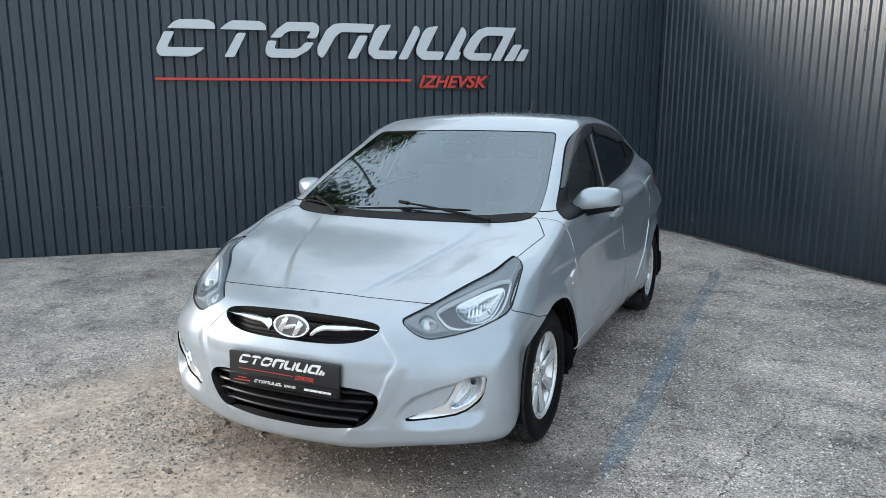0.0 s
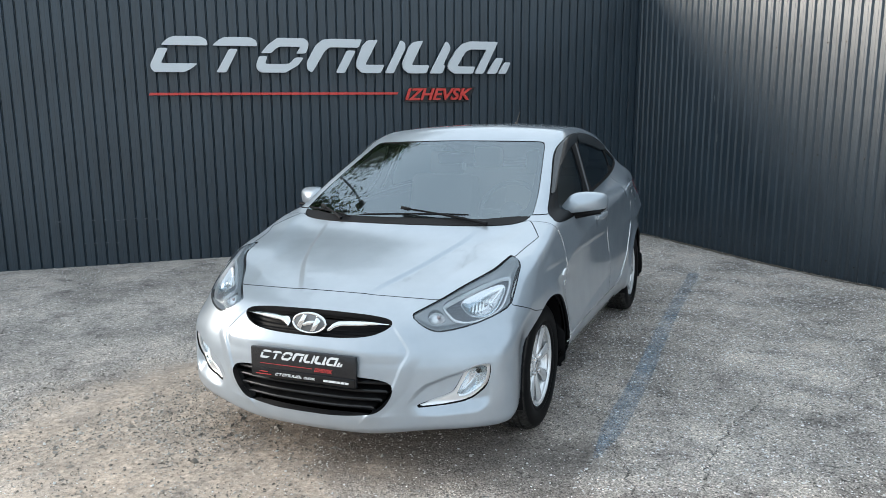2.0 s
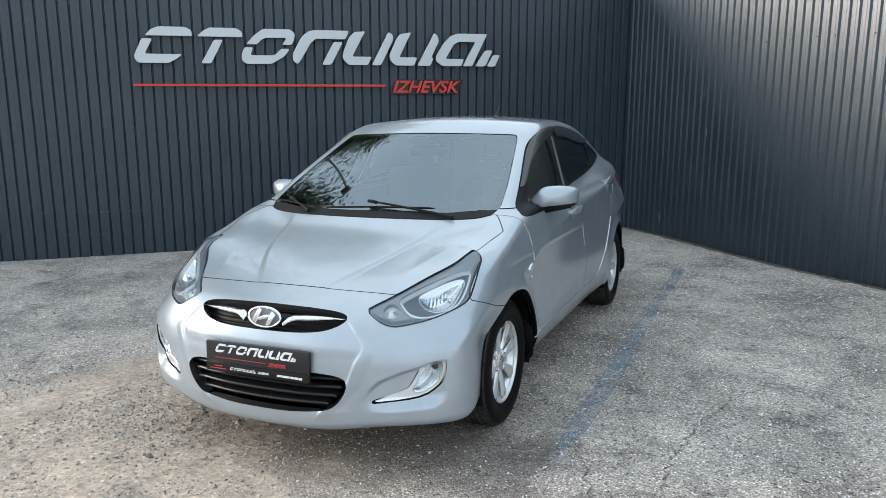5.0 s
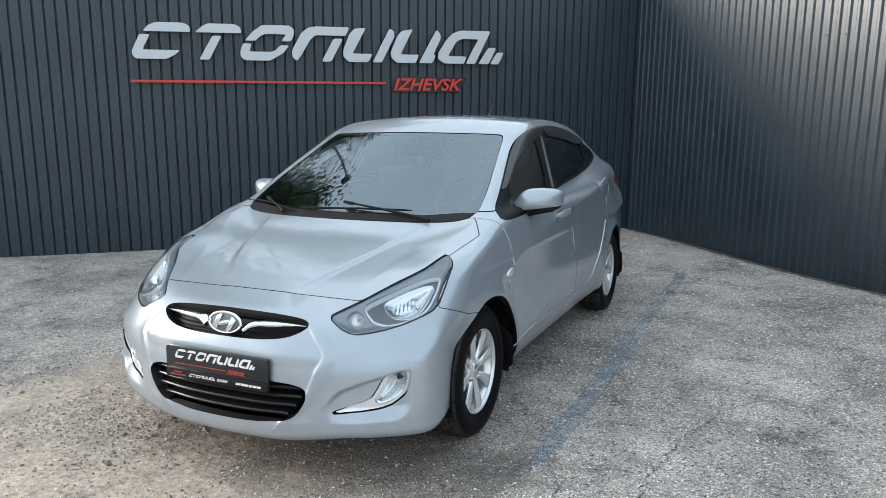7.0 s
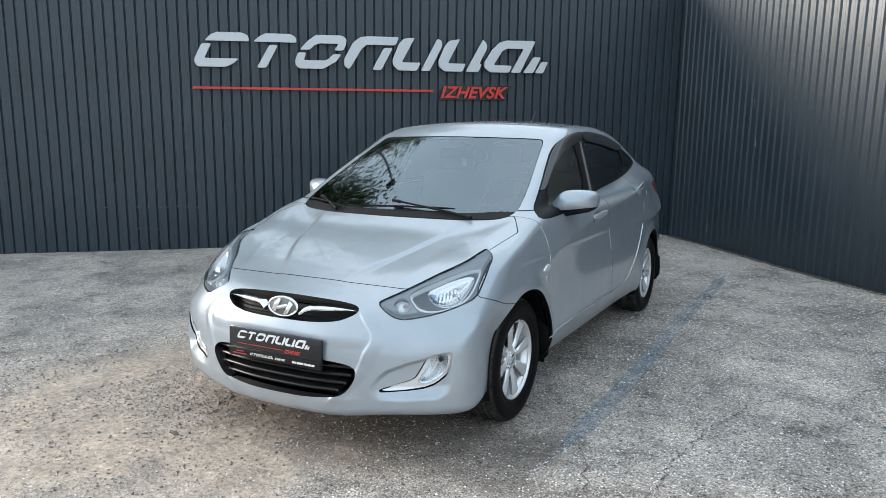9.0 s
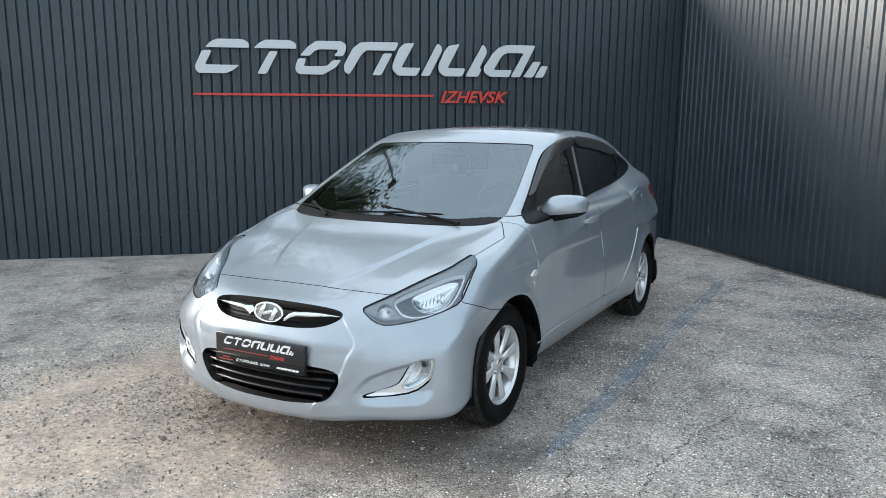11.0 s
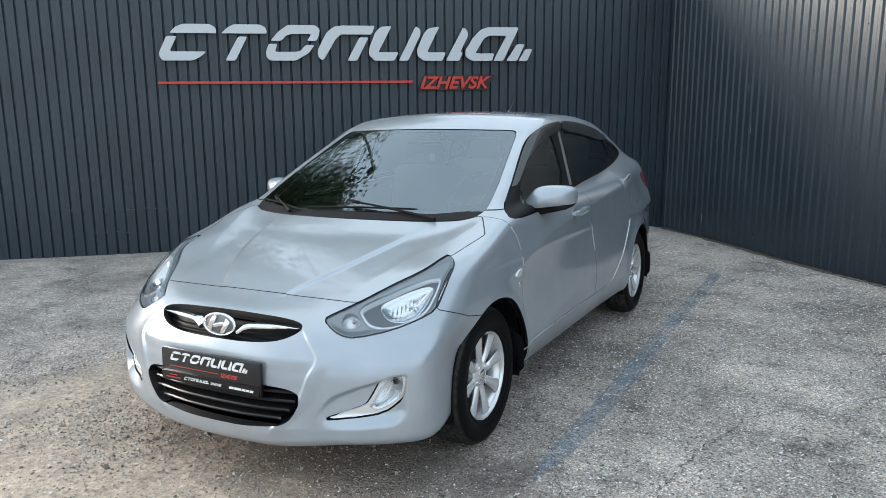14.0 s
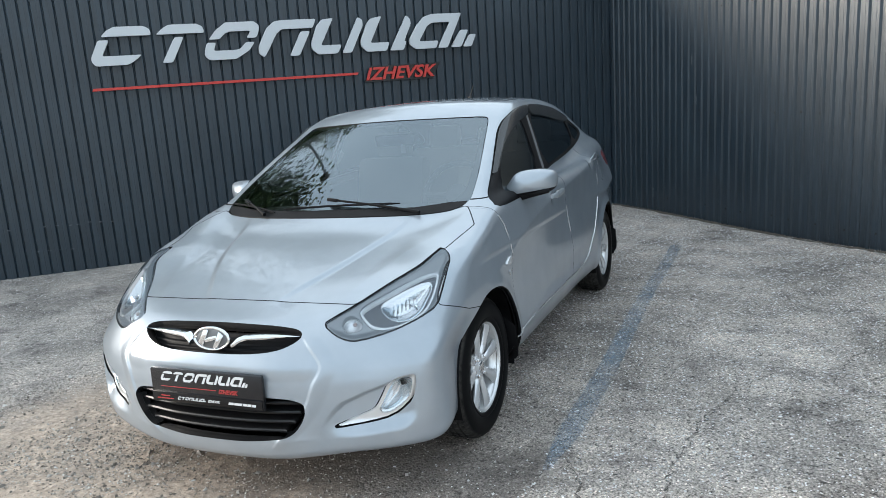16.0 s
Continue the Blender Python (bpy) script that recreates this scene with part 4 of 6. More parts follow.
def door_handle(parent, y0, y1, z, side):
    """A pull handle on two feet over a hollow."""
    bm = bmesh.new()
    rows = []
    for k in range(13):
        t = k / 12
        p, n = at_skin(y0 + (y1 - y0) * t, z + 0.010 * math.sin(math.pi * t) + 0.004 * t, side)
        lift = 0.034 * min(1.0, 5.0 * min(t, 1 - t) + 0.1) ** 0.6
        h = 0.016 * (0.75 + 0.5 * math.sin(math.pi * min(1, t * 1.1)))
        up = Vector((0, 0, 1))
        rows.append([bm.verts.new(p + n * (lift + d) + up * e) for d, e in ((0.0, -h), (0.006, -h * 0.5), (0.007, h * 0.5), (0.001, h), (-0.013, h * 0.7), (-0.013, -h * 0.7))])
    for a, b in zip(rows, rows[1:]):
        for i in range(6):
            bm.faces.new((a[i], a[(i + 1) % 6], b[(i + 1) % 6], b[i]) if side > 0 else (b[i], b[(i + 1) % 6], a[(i + 1) % 6], a[i]))
    bm.faces.new(rows[0]), bm.faces.new(rows[-1][::-1])
    bmesh.ops.recalc_face_normals(bm, faces=bm.faces)
    part("handle", bm, SILVER, parent, "body-coloured pull handle")


def rim_line(parent, name, path, radius, side):
    """A thin bright bead on the flank along a path (y, z), standing in for a glint."""
    a = np.array(path)
    run = np.concatenate([[0], np.cumsum(np.hypot(*np.diff(a, axis=0).T))])
    bm = bmesh.new()
    pts = []
    for d in np.linspace(0, run[-1], max(6, int(run[-1] / 0.03))):
        p, n = at_skin(float(np.interp(d, run, a[:, 0])), float(np.interp(d, run, a[:, 1])), side)
        pts.append(p + n * 0.0005)
    tube(bm, pts, radius, 6)
    part(name, bm, GLINT_LINE, parent)


for s in (1, -1):
    front_door = shell("front_door", half(front_door_skin, s), SILVER, car, "silver front door with a rising crease")
    door_handle(front_door, 1.04, 1.23, 0.905, s)
    rear_door = shell("rear_door", half(rear_door_skin, s), SILVER, car, "silver rear door")
    door_handle(rear_door, 2.06, 2.24, 0.995, s)
    # bright beads added for the sky's glint on the rounded rims of the doors
    rim_line(front_door, "rim_glint", [(0.228, 0.935), (0.277, 0.887), (0.302, 0.815), (0.312, 0.764), (0.314, 0.745)], 0.0026, s)
    rim_line(front_door, "rim_glint", [(1.447, 0.641), (1.43, 0.69), (1.405, 0.761), (1.385, 0.805)], 0.0022, s)
    rim_line(front_door, "sill_glint", [(0.310, 0.341), (0.54, 0.354), (0.77, 0.358), (1.364, 0.362), (1.473, 0.360)], 0.0034, s)
    if s > 0:
        ring = [(2.475 + 0.062 * math.cos(a), 0.895 + 0.070 * math.sin(a)) for a in np.linspace(1.3, 5.0, 16)]
        rim_line(flap, "flap_glint", ring, 0.0028, s)
    rim_line(rear_door, "sill_glint", [(1.477, 0.360), (1.646, 0.362), (1.80, 0.374), (1.880, 0.396), (2.073, 0.529), (2.203, 0.672), (2.270, 0.788), (2.287, 0.889)], 0.0034, s)

# dark inner shell behind the joints
v, f = body_skin_cache
inner = inside((v, f), side_view, GLASSHOUSE, at_side, 2)[1]
inner = inside(inner, front_view, mirrored(SCREEN), lambda p: (p[:, 1] < 1.15) & (p[:, 2] > 0.90), 2)[1]
inner = inside(inner, top_view, mirrored([(0.0, 2.46), (0.42, 2.44), (0.50, 2.47), (0.60, 2.92), (0.45, 3.02), (0.0, 3.09)]), lambda p: p[:, 2] > 1.02, 2)[1]
for view, points, ok in ((corner_view, HEADLIGHT, at_corner), (corner_view, FOG, at_corner), (front_view, mirrored(MOUTH_TOP), near_nose), (front_view, mirrored(MOUTH_LOW), near_nose)):
    inner = inside(inner, view, points, ok, 1)[1]
for axle in (0.0, WHEELBASE):
    v = inner[0]
    inner = split(inner, np.where(np.abs(v[:, 0]) > 0.45, np.hypot(v[:, 1] - axle, v[:, 2] - HUB_Z) - 0.346, 0.5))[1]
shell("inner_shell", inner, BLACK, car, "dark inner body", depth=0.004, sink=0.022)

# ---- wheels ----
def build_wheel():
    """One wheel about its own axis z, outer side up: rim, eight spokes, bolts, cap, tyre and brake."""
    bm = bmesh.new()
    revolve(bm, [(0.150, -0.075), (0.188, -0.082), (0.190, -0.070), (0.176, -0.055), (0.172, 0.020), (0.182, 0.048), (0.190, 0.062), (0.200, 0.070), (0.2025, 0.077), (0.199, 0.080), (0.1925, 0.076), (0.186, 0.066)], 72)
    rim = part("wheel", bm, ALLOY, None, "eight-spoke silver alloy wheel")
    spoke_mesh = None
    for k in range(8):
        if spoke_mesh is None:
            bm = bmesh.new()
            rows = []
            for r, w, h in ((0.030, 0.014, 0.050), (0.060, 0.0165, 0.058), (0.10, 0.020, 0.064), (0.15, 0.0265, 0.069), (0.178, 0.033, 0.071), (0.190, 0.040, 0.068)):
                rows.append([bm.verts.new((r, e, g)) for e, g in ((-w, h - 0.013), (-w * 0.55, h - 0.002), (0, h), (w * 0.55, h - 0.002), (w, h - 0.013), (w * 0.8, h - 0.022), (-w * 0.8, h - 0.022))])
            for a, b in zip(rows, rows[1:]):
                for i in range(7):
                    bm.faces.new((a[i], b[i], b[(i + 1) % 7], a[(i + 1) % 7]))
            bm.faces.new(rows[-1][::-1])
            bmesh.ops.recalc_face_normals(bm, faces=bm.faces)
            spoke = part("spoke", bm, ALLOY, rim)
            spoke_mesh = spoke.data
        else:
            spoke = new("spoke", spoke_mesh)
            spoke.parent = rim
        spoke.matrix_basis = pose(0, 0, 0, 0, 0, 45 * k + 12)
    bm = bmesh.new()
    revolve(bm, [(0.0, 0.060), (0.026, 0.060), (0.028, 0.057), (0.036, 0.057), (0.062, 0.050), (0.068, 0.038), (0.068, 0.0)], 40)
    part("hub", bm, ALLOY, rim)
    bm = bmesh.new()
    revolve(bm, [(0.0, 0.066), (0.020, 0.0655), (0.027, 0.062), (0.028, 0.056)], 32)
    part("hub_cap", bm, CHROME, rim, "chrome centre cap")
    bolt_mesh = None
    for k in range(4):
        a = radians(90 * k + 40)
        at = pose(0.050 * math.cos(a), 0.050 * math.sin(a), 0.046)
        if bolt_mesh is None:
            bm = bmesh.new()
            revolve(bm, [(0.0, 0.018), (0.006, 0.018), (0.0095, 0.014), (0.0095, 0.0)], 6)
            bolt = part("bolt", bm, CHROME, rim, "chrome wheel bolt")
            bolt_mesh = bolt.data
        else:
            bolt = new("bolt", bolt_mesh)
            bolt.parent = rim
        bolt.matrix_basis = at
    half_profile = [(0.194, 0.074), (0.199, 0.083), (0.212, 0.089), (0.217, 0.088), (0.221, 0.091), (0.245, 0.0955), (0.268, 0.094), (0.284, 0.087), (0.297, 0.076), (0.3045, 0.064), (0.3075, 0.055), (0.3078, 0.046), (0.3010, 0.0445), (0.3010, 0.0385), (0.3095, 0.037), (0.310, 0.018), (0.3030, 0.0165), (0.3030, 0.0095), (0.310, 0.008)]
    profile = half_profile + [(r, -h) for r, h in half_profile[::-1]]
    bm = bmesh.new()
    steps = 180
    rings = []
    for k in range(steps):
        a = 2 * math.pi * k / steps
        ring = []
        for r, h in profile:
            lug = 0.0055 if (k % 4 == 0 and 0.297 < r < 0.3079 and abs(h) > 0.045) else 0.0
            cut_in = 0.0045 if (k % 4 == 2 and r > 0.309) else 0.0
            tilt = a + (0.02 if h > 0 else -0.02) * (1 - abs(h) / 0.1)
            ring.append(bm.verts.new(((r - lug - cut_in) * math.cos(tilt), (r - lug - cut_in) * math.sin(tilt), h)))
        rings.append(ring)
    for k in range(steps):
        a, b = rings[k], rings[(k + 1) % steps]
        for i in range(len(profile) - 1):
            bm.faces.new((a[i], b[i], b[i + 1], a[i + 1]))
    bmesh.ops.recalc_face_normals(bm, faces=bm.faces)
    part("tyre", bm, RUBBER, rim, "black rubber tyre with block tread")
    bm = bmesh.new()
    revolve(bm, [(0.06, 0.004), (0.128, 0.004), (0.130, 0.0), (0.130, -0.018), (0.06, -0.018)], 48)
    part("brake_disc", bm, STEEL_DARK, rim, "grey brake disc")
    bm = bmesh.new()
    revolve(bm, [(0.0, 0.012), (0.160, 0.012), (0.170, 0.004), (0.170, -0.002), (0.0, -0.002)], 48)
    part("brake_shield", bm, BLACK, rim, "dark brake shield behind the spokes")
    bm = bmesh.new()
    box(bm, (0.06, 0.14, 0.07), (-0.105, 0.0, 0.0), None, 0.012)
    part("brake_caliper", bm, STEEL_DARK, rim, "rusty brake caliper")
    return rim


def place_wheels():
    first = build_wheel()
    first.parent = car
    spots = [(0.7205, -0.004, 1, 0), (0.7205, WHEELBASE, 1, 23), (-0.7205, -0.004, -1, 10), (-0.7205, WHEELBASE, -1, 31)]
    for k, (x, y, s, turn) in enumerate(spots):
        m = pose(x, y, HUB_Z - (0.004 if y < 1 else 0.0), 0, 90 * s, 0) @ pose(0, 0, 0, 0, 0, turn)
        if k == 0:
            first.matrix_basis = m
        else:
            copy_thing(first, m)


place_wheels()


def arch_liner(x0, x1, y):
    bm = bmesh.new()
    rows = []
    for k in range(33):
        a = radians(-18 + 216 * k / 32)
        rows.append([bm.verts.new((x, y + r * math.cos(a), HUB_Z + r * math.sin(a))) for x, r in ((x0, 0.10), (x0, 0.352), (0.5 * (x0 + x1), 0.362), (x1, 0.356))])
    for a, b in zip(rows, rows[1:]):
        for i in range(3):
            bm.faces.new((a[i], a[i + 1], b[i + 1], b[i]))
    part("arch_liner", bm, BLACK, car, "black wheel arch liner")


for s in (1, -1):
    for y in (0.0, WHEELBASE):
        arch_liner(s * 0.52, s * 0.815, y)
        # mud flap behind each wheel
        bm = bmesh.new()
        outline = rounded([(-0.105, -0.02), (0.105, -0.02), (0.112, -0.215), (0.085, -0.25), (-0.105, -0.24)], 1)
        prism(bm, outline, 0.010, pose(s * 0.725, y + 0.335, 0.455, 97, 0, 0), 0.002)
        part("mud_flap", bm, BLACK, car, "black rubber mud flap")

bm = bmesh.new()
box(bm, (1.30, 2.0, 0.10), (0, 1.28, 0.25), None, 0.03)
box(bm, (0.95, 3.9, 0.12), (0, 1.3, 0.28), None, 0.03)
part("underbody", bm, BLACK, car, "dark underbody")


# ---- mirrors, wipers, badge, plate ----
def door_mirror(side):
    """A rounded housing on a black foot; the silvered face looks back."""
    outline = rounded([(0.724, 0.990), (0.738, 1.012), (0.786, 1.074), (0.806, 1.088), (0.836, 1.095), (0.888, 1.096), (0.938, 1.091), (0.966, 1.080), (0.976, 1.058), (0.975, 1.022), (0.964, 0.992), (0.938, 0.978), (0.818, 0.960), (0.738, 0.962), (0.720, 0.972)], 1)
    profile = [(0.93, 0.030), (0.985, 0.026)] + [((1 - math.sin(radians(9 * k)) ** 3.0) ** (1 / 3.2) if k < 10 else 0.0, -0.064 * math.sin(radians(9 * k))) for k in range(11)]

    def dome():
        bm = bmesh.new()
        rings = [[bm.verts.new((side * (0.855 + (x - 0.855) * f), 0.605 + d + 0.45 * max(0, x - 0.79) * f, 1.028 + (z - 1.028) * f)) for x, z in outline] for f, d in profile[:-1]]
        tip = bm.verts.new((side * 0.855, 0.605 + profile[-1][1], 1.028))
        m = len(outline)
        for a, b in zip(rings, rings[1:]):
            for i in range(m):
                bm.faces.new((a[i], a[(i + 1) % m], b[(i + 1) % m], b[i]))
        for i in range(m):
            bm.faces.new((rings[-1][i], rings[-1][(i + 1) % m], tip))
        bm.faces.new(rings[0])
        bmesh.ops.recalc_face_normals(bm, faces=bm.faces)
        return bm

    # the black underside meets the painted cap along a rising line
    pieces = []
    for clear_low in (True, False):
        bm = dome()
        bmesh.ops.bisect_plane(bm, geom=bm.verts[:] + bm.edges[:] + bm.faces[:], plane_co=(side * 0.748, 0.6, 0.982), plane_no=Vector((-0.10 * side, 0, 1)).normalized(), clear_inner=clear_low, clear_outer=not clear_low)
        pieces.append(bm)
    housing = part("door_mirror", pieces[0], SILVER, car, "silver door mirror on a black foot")
    part("mirror_under", pieces[1], BLACK, housing, "black underside")
    bm = bmesh.new()
    prism(bm, rounded([(0.79, 1.0), (0.94, 1.0), (0.95, 1.04), (0.935, 1.075), (0.82, 1.075), (0.79, 1.05)], 2), 0.006, Matrix(((side, 0, 0, 0), (0.45, 0, 1, 0.285), (0, 1, 0, 0), (0, 0, 0, 1))))
    part("mirror_glass", bm, CHROME, housing, "mirror glass")
    bm = bmesh.new()
    tube(bm, [(side * 0.69, 0.535, 0.955), (side * 0.745, 0.560, 0.960), (side * 0.80, 0.585, 0.972), (side * 0.86, 0.60, 0.982), (side * 0.955, 0.605, 0.990)], [0.040, 0.034, 0.026, 0.022, 0.008], 14)
    part("mirror_foot", bm, BLACK, housing, "black mirror foot")
    bm = bmesh.new()
    prism(bm, rounded([(0.31, 0.945), (0.47, 1.035), (0.60, 1.095), (0.66, 1.04), (0.62, 0.965)], 1), 0.014, Matrix(((0, 0, side, side * 0.690), (1, 0, 0, 0), (0, 1, 0, 0), (0, 0, 0, 1))), 0.003)
    part("mirror_base", bm, BLACK, housing, "black triangle at the window corner")


for s in (1, -1):
    door_mirror(s)


def on_screen(x, z, lift):
    """A place on the windscreen, lifted off it."""
    p = np.array([[x, float(screen_y(abs(x), z)), z]])
    n = normals(p)[0]
    return Vector(p[0] + n * lift)


def wiper(blade, knuckle, pivot):
    bm = bmesh.new()
    pts = [on_screen(blade[0][0] + (blade[1][0] - blade[0][0]) * k / 14, blade[0][1] + (blade[1][1] - blade[0][1]) * k / 14 + 0.006 * math.sin(math.pi * k / 14), 0.012) for k in range(15)]
    tube(bm, pts, [0.003] + [0.0055] * 13 + [0.003], 6)
    blade_ob = part("wiper", bm, BLACK, car, "black wiper on the windscreen")
    bm = bmesh.new()
    a, b = on_screen(*knuckle, 0.020), on_screen(*pivot, 0.014)
    tube(bm, [a.lerp(b, t) + Vector((0, 0, 0.004 * math.sin(math.pi * t))) for t in (0, 0.15, 0.3, 0.5, 0.7, 0.85, 1)], [0.004, 0.005, 0.005, 0.006, 0.007, 0.008, 0.009], 8)
    part("wiper_arm", bm, BLACK, blade_ob, "black wiper arm")
    bm = bmesh.new()
    way = (b - a).to_track_quat("X", "Z").to_matrix().to_4x4()
    box(bm, (0.060, 0.018, 0.016), a - (b - a).normalized() * 0.01, way, 0.004)
    part("wiper_joint", bm, BLACK, blade_ob)


wiper(((-0.255, 0.984), (0.364, 0.996)), (0.02, 1.012), (0.479, 0.958))
wiper(((-0.655, 1.002), (-0.30, 0.972)), (-0.52, 1.004), (-0.355, 0.962))
# black cowl strip under the screen
bm = bmesh.new()
rows = []
for k in range(41):
    x = -0.66 + 1.32 * k / 40
    y = 0.112 + 0.46 * x * x
    rows.append([bm.verts.new((x, y + d, e + 0.02 * abs(x))) for d, e in ((-0.045, 0.925), (-0.012, 0.940), (0.025, 0.945), (0.05, 0.958))])
for a, b in zip(rows, rows[1:]):
    for i in range(3):
        bm.faces.new((a[i], b[i], b[i + 1], a[i + 1]))
part("cowl", bm, BLACK, car, "black plastic cowl")

# aerial
bm = bmesh.new()
revolve(bm, [(0.0, 0.03), (0.012, 0.028), (0.02, 0.0)], 16, pose(0.0, 2.12, 1.452, 0, 0, 0))
tube(bm, [(0.0, 2.12, 1.475), (0.0, 2.16, 1.515), (0.0, 2.20, 1.555)], [0.006, 0.005, 0.004], 6)
part("aerial", bm, STEEL_DARK, car, "short dark roof aerial")

# side repeaters and small badges on the front wings
for s in (1, -1):
    p, n = at_skin(0.245, 0.722, s)
    frame_m = Matrix.Translation(p) @ Matrix(((0, 0, s, 0), (1, 0, 0, 0), (0, 1, 0, 0), (0, 0, 0, 1)))
    bm = bmesh.new()
    prism(bm, rounded([(-0.045, -0.012), (0.02, -0.020), (0.050, 0.0), (0.035, 0.020), (-0.01, 0.012)], 2), 0.012, frame_m @ pose(0, 0, -0.004), 0.003)
    part("side_repeater", bm, BEZEL, car, "clear side repeater lamp")
    p, n = at_skin(0.262, 0.665, s)
    frame_m = Matrix.Translation(p) @ Matrix(((0, 0, s, 0), (1, 0, 0, 0), (0, 1, 0, 0), (0, 0, 0, 1)))
    bm = bmesh.new()
    prism(bm, [(-0.022, 0.012), (-0.014, 0.012), (-0.006, -0.008), (0.002, 0.012), (0.022, 0.012), (0.020, 0.004), (0.004, 0.002), (-0.003, -0.014), (-0.010, -0.014)], 0.005, frame_m)
    part("wing_badge", bm, CHROME, car, "small chrome badge")


def oval(rx, rz, n=48):
    return [(rx * math.cos(2 * math.pi * k / n), rz * math.sin(2 * math.pi * k / n)) for k in range(n)]


FACE = pose(0, -0.776, 0.636, 82, 0, 0)            # the badge's plane, z towards the viewer
bm = bmesh.new()
prism(bm, oval(0.076, 0.039), 0.012, FACE, 0.003)
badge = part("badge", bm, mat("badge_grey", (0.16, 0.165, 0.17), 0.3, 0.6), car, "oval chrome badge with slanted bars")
bm = bmesh.new()
ring = [FACE @ Vector((x, y, 0.010)) for x, y in oval(0.080, 0.042)]
tube(bm, ring + ring[:1], 0.0065, 10)
part("badge_ring", bm, CHROME, badge)
for outline in ([(-0.060, -0.014), (-0.048, -0.024), (-0.038, -0.028), (-0.009, 0.032), (-0.019, 0.035), (-0.031, 0.031)], [(0.060, 0.014), (0.048, 0.024), (0.038, 0.028), (0.009, -0.032), (0.019, -0.035), (0.031, -0.031)], [(-0.034, -0.006), (-0.010, 0.006), (0.024, 0.014), (0.034, 0.006), (0.010, -0.006), (-0.024, -0.014)]):
    bm = bmesh.new()
    prism(bm, outline, 0.006, FACE @ pose(0, 0, 0.012), 0.0015)
    part("badge_bar", bm, CHROME, badge)

# ---- the lettering, in metres along and above the stripe ----
GLYPHS = [
    [(0.14, 0.49), (0.20, 0.55), (0.27, 0.58), (0.53, 0.58), (0.59, 0.55), (0.60, 0.49)],
    [(0.11, 0.46), (0.21, 0.46), (0.13, 0.31), (0.49, 0.31), (0.43, 0.26), (0.35, 0.22), (0.06, 0.22), (0.03, 0.26), (0.03, 0.30)],
    [(0.64, 0.49), (0.71, 0.55), (0.77, 0.58), (1.03, 0.58), (1.09, 0.55), (1.10, 0.49)],
    [(0.81, 0.46), (0.90, 0.46), (0.77, 0.22), (0.67, 0.22)],
    [(1.13, 0.42), (1.21, 0.51), (1.31, 0.58), (1.59, 0.58), (1.64, 0.54), (1.63, 0.48), (1.60, 0.42), (1.50, 0.42), (1.55, 0.49), (1.34, 0.49), (1.29, 0.47), (1.24, 0.42)],
    [(1.11, 0.39), (1.20, 0.39), (1.17, 0.31), (1.39, 0.31), (1.43, 0.32), (1.49, 0.38), (1.58, 0.38), (1.52, 0.30), (1.38, 0.22), (1.12, 0.22), (1.08, 0.26), (1.08, 0.31)],
    [(1.61, 0.26), (1.66, 0.22), (1.71, 0.29), (1.80, 0.44), (1.86, 0.49), (2.18, 0.49), (2.22, 0.58), (1.87, 0.58), (1.79, 0.57), (1.71, 0.51), (1.61, 0.33)],
    [(2.05, 0.46), (2.15, 0.46), (2.02, 0.22), (1.92, 0.22)],
    [(2.40, 0.58), (2.28, 0.57), (2.22, 0.51), (2.15, 0.34), (2.15, 0.28), (2.21, 0.22), (2.42, 0.22), (2.47, 0.31), (2.25, 0.31)],
    [(2.66, 0.58), (2.71, 0.55), (2.71, 0.49), (2.57, 0.22), (2.47, 0.22)],
    [(2.92, 0.58), (2.80, 0.56), (2.75, 0.51), (2.67, 0.33), (2.68, 0.27), (2.74, 0.22), (2.95, 0.22), (2.99, 0.31), (2.78, 0.31)],
    [(3.19, 0.58), (3.23, 0.54), (3.24, 0.49), (3.15, 0.31), (3.18, 0.31), (3.14, 0.22), (2.99, 0.22)],
    [(3.82, 0.58), (3.47, 0.58), (3.38, 0.55), (3.30, 0.47), (3.21, 0.33), (3.21, 0.27), (3.28, 0.22), (3.51, 0.22), (3.54, 0.30), (3.32, 0.30), (3.42, 0.46), (3.48, 0.49), (3.68, 0.49), (3.53, 0.22), (3.64, 0.22)],
    [(3.80, 0.40), (3.89, 0.40), (3.80, 0.22), (3.68, 0.22)],
    [(3.90, 0.35), (3.98, 0.35), (3.92, 0.22), (3.82, 0.22)],
]


def eased(outline, r):
    """Rounds an outline's corners by a small radius."""
    out = []
    for a, b, c in zip(outline[-1:] + outline[:-1], outline, outline[1:] + outline[:1]):
        a, b, c = Vector(a), Vector(b), Vector(c)
        p, q = b + (a - b).normalized() * min(r, 0.4 * (a - b).length), b + (c - b).normalized() * min(r, 0.4 * (c - b).length)
        out += [tuple(p), tuple(b.lerp(p.lerp(q, 0.5), 0.45)), tuple(q)]
    return out


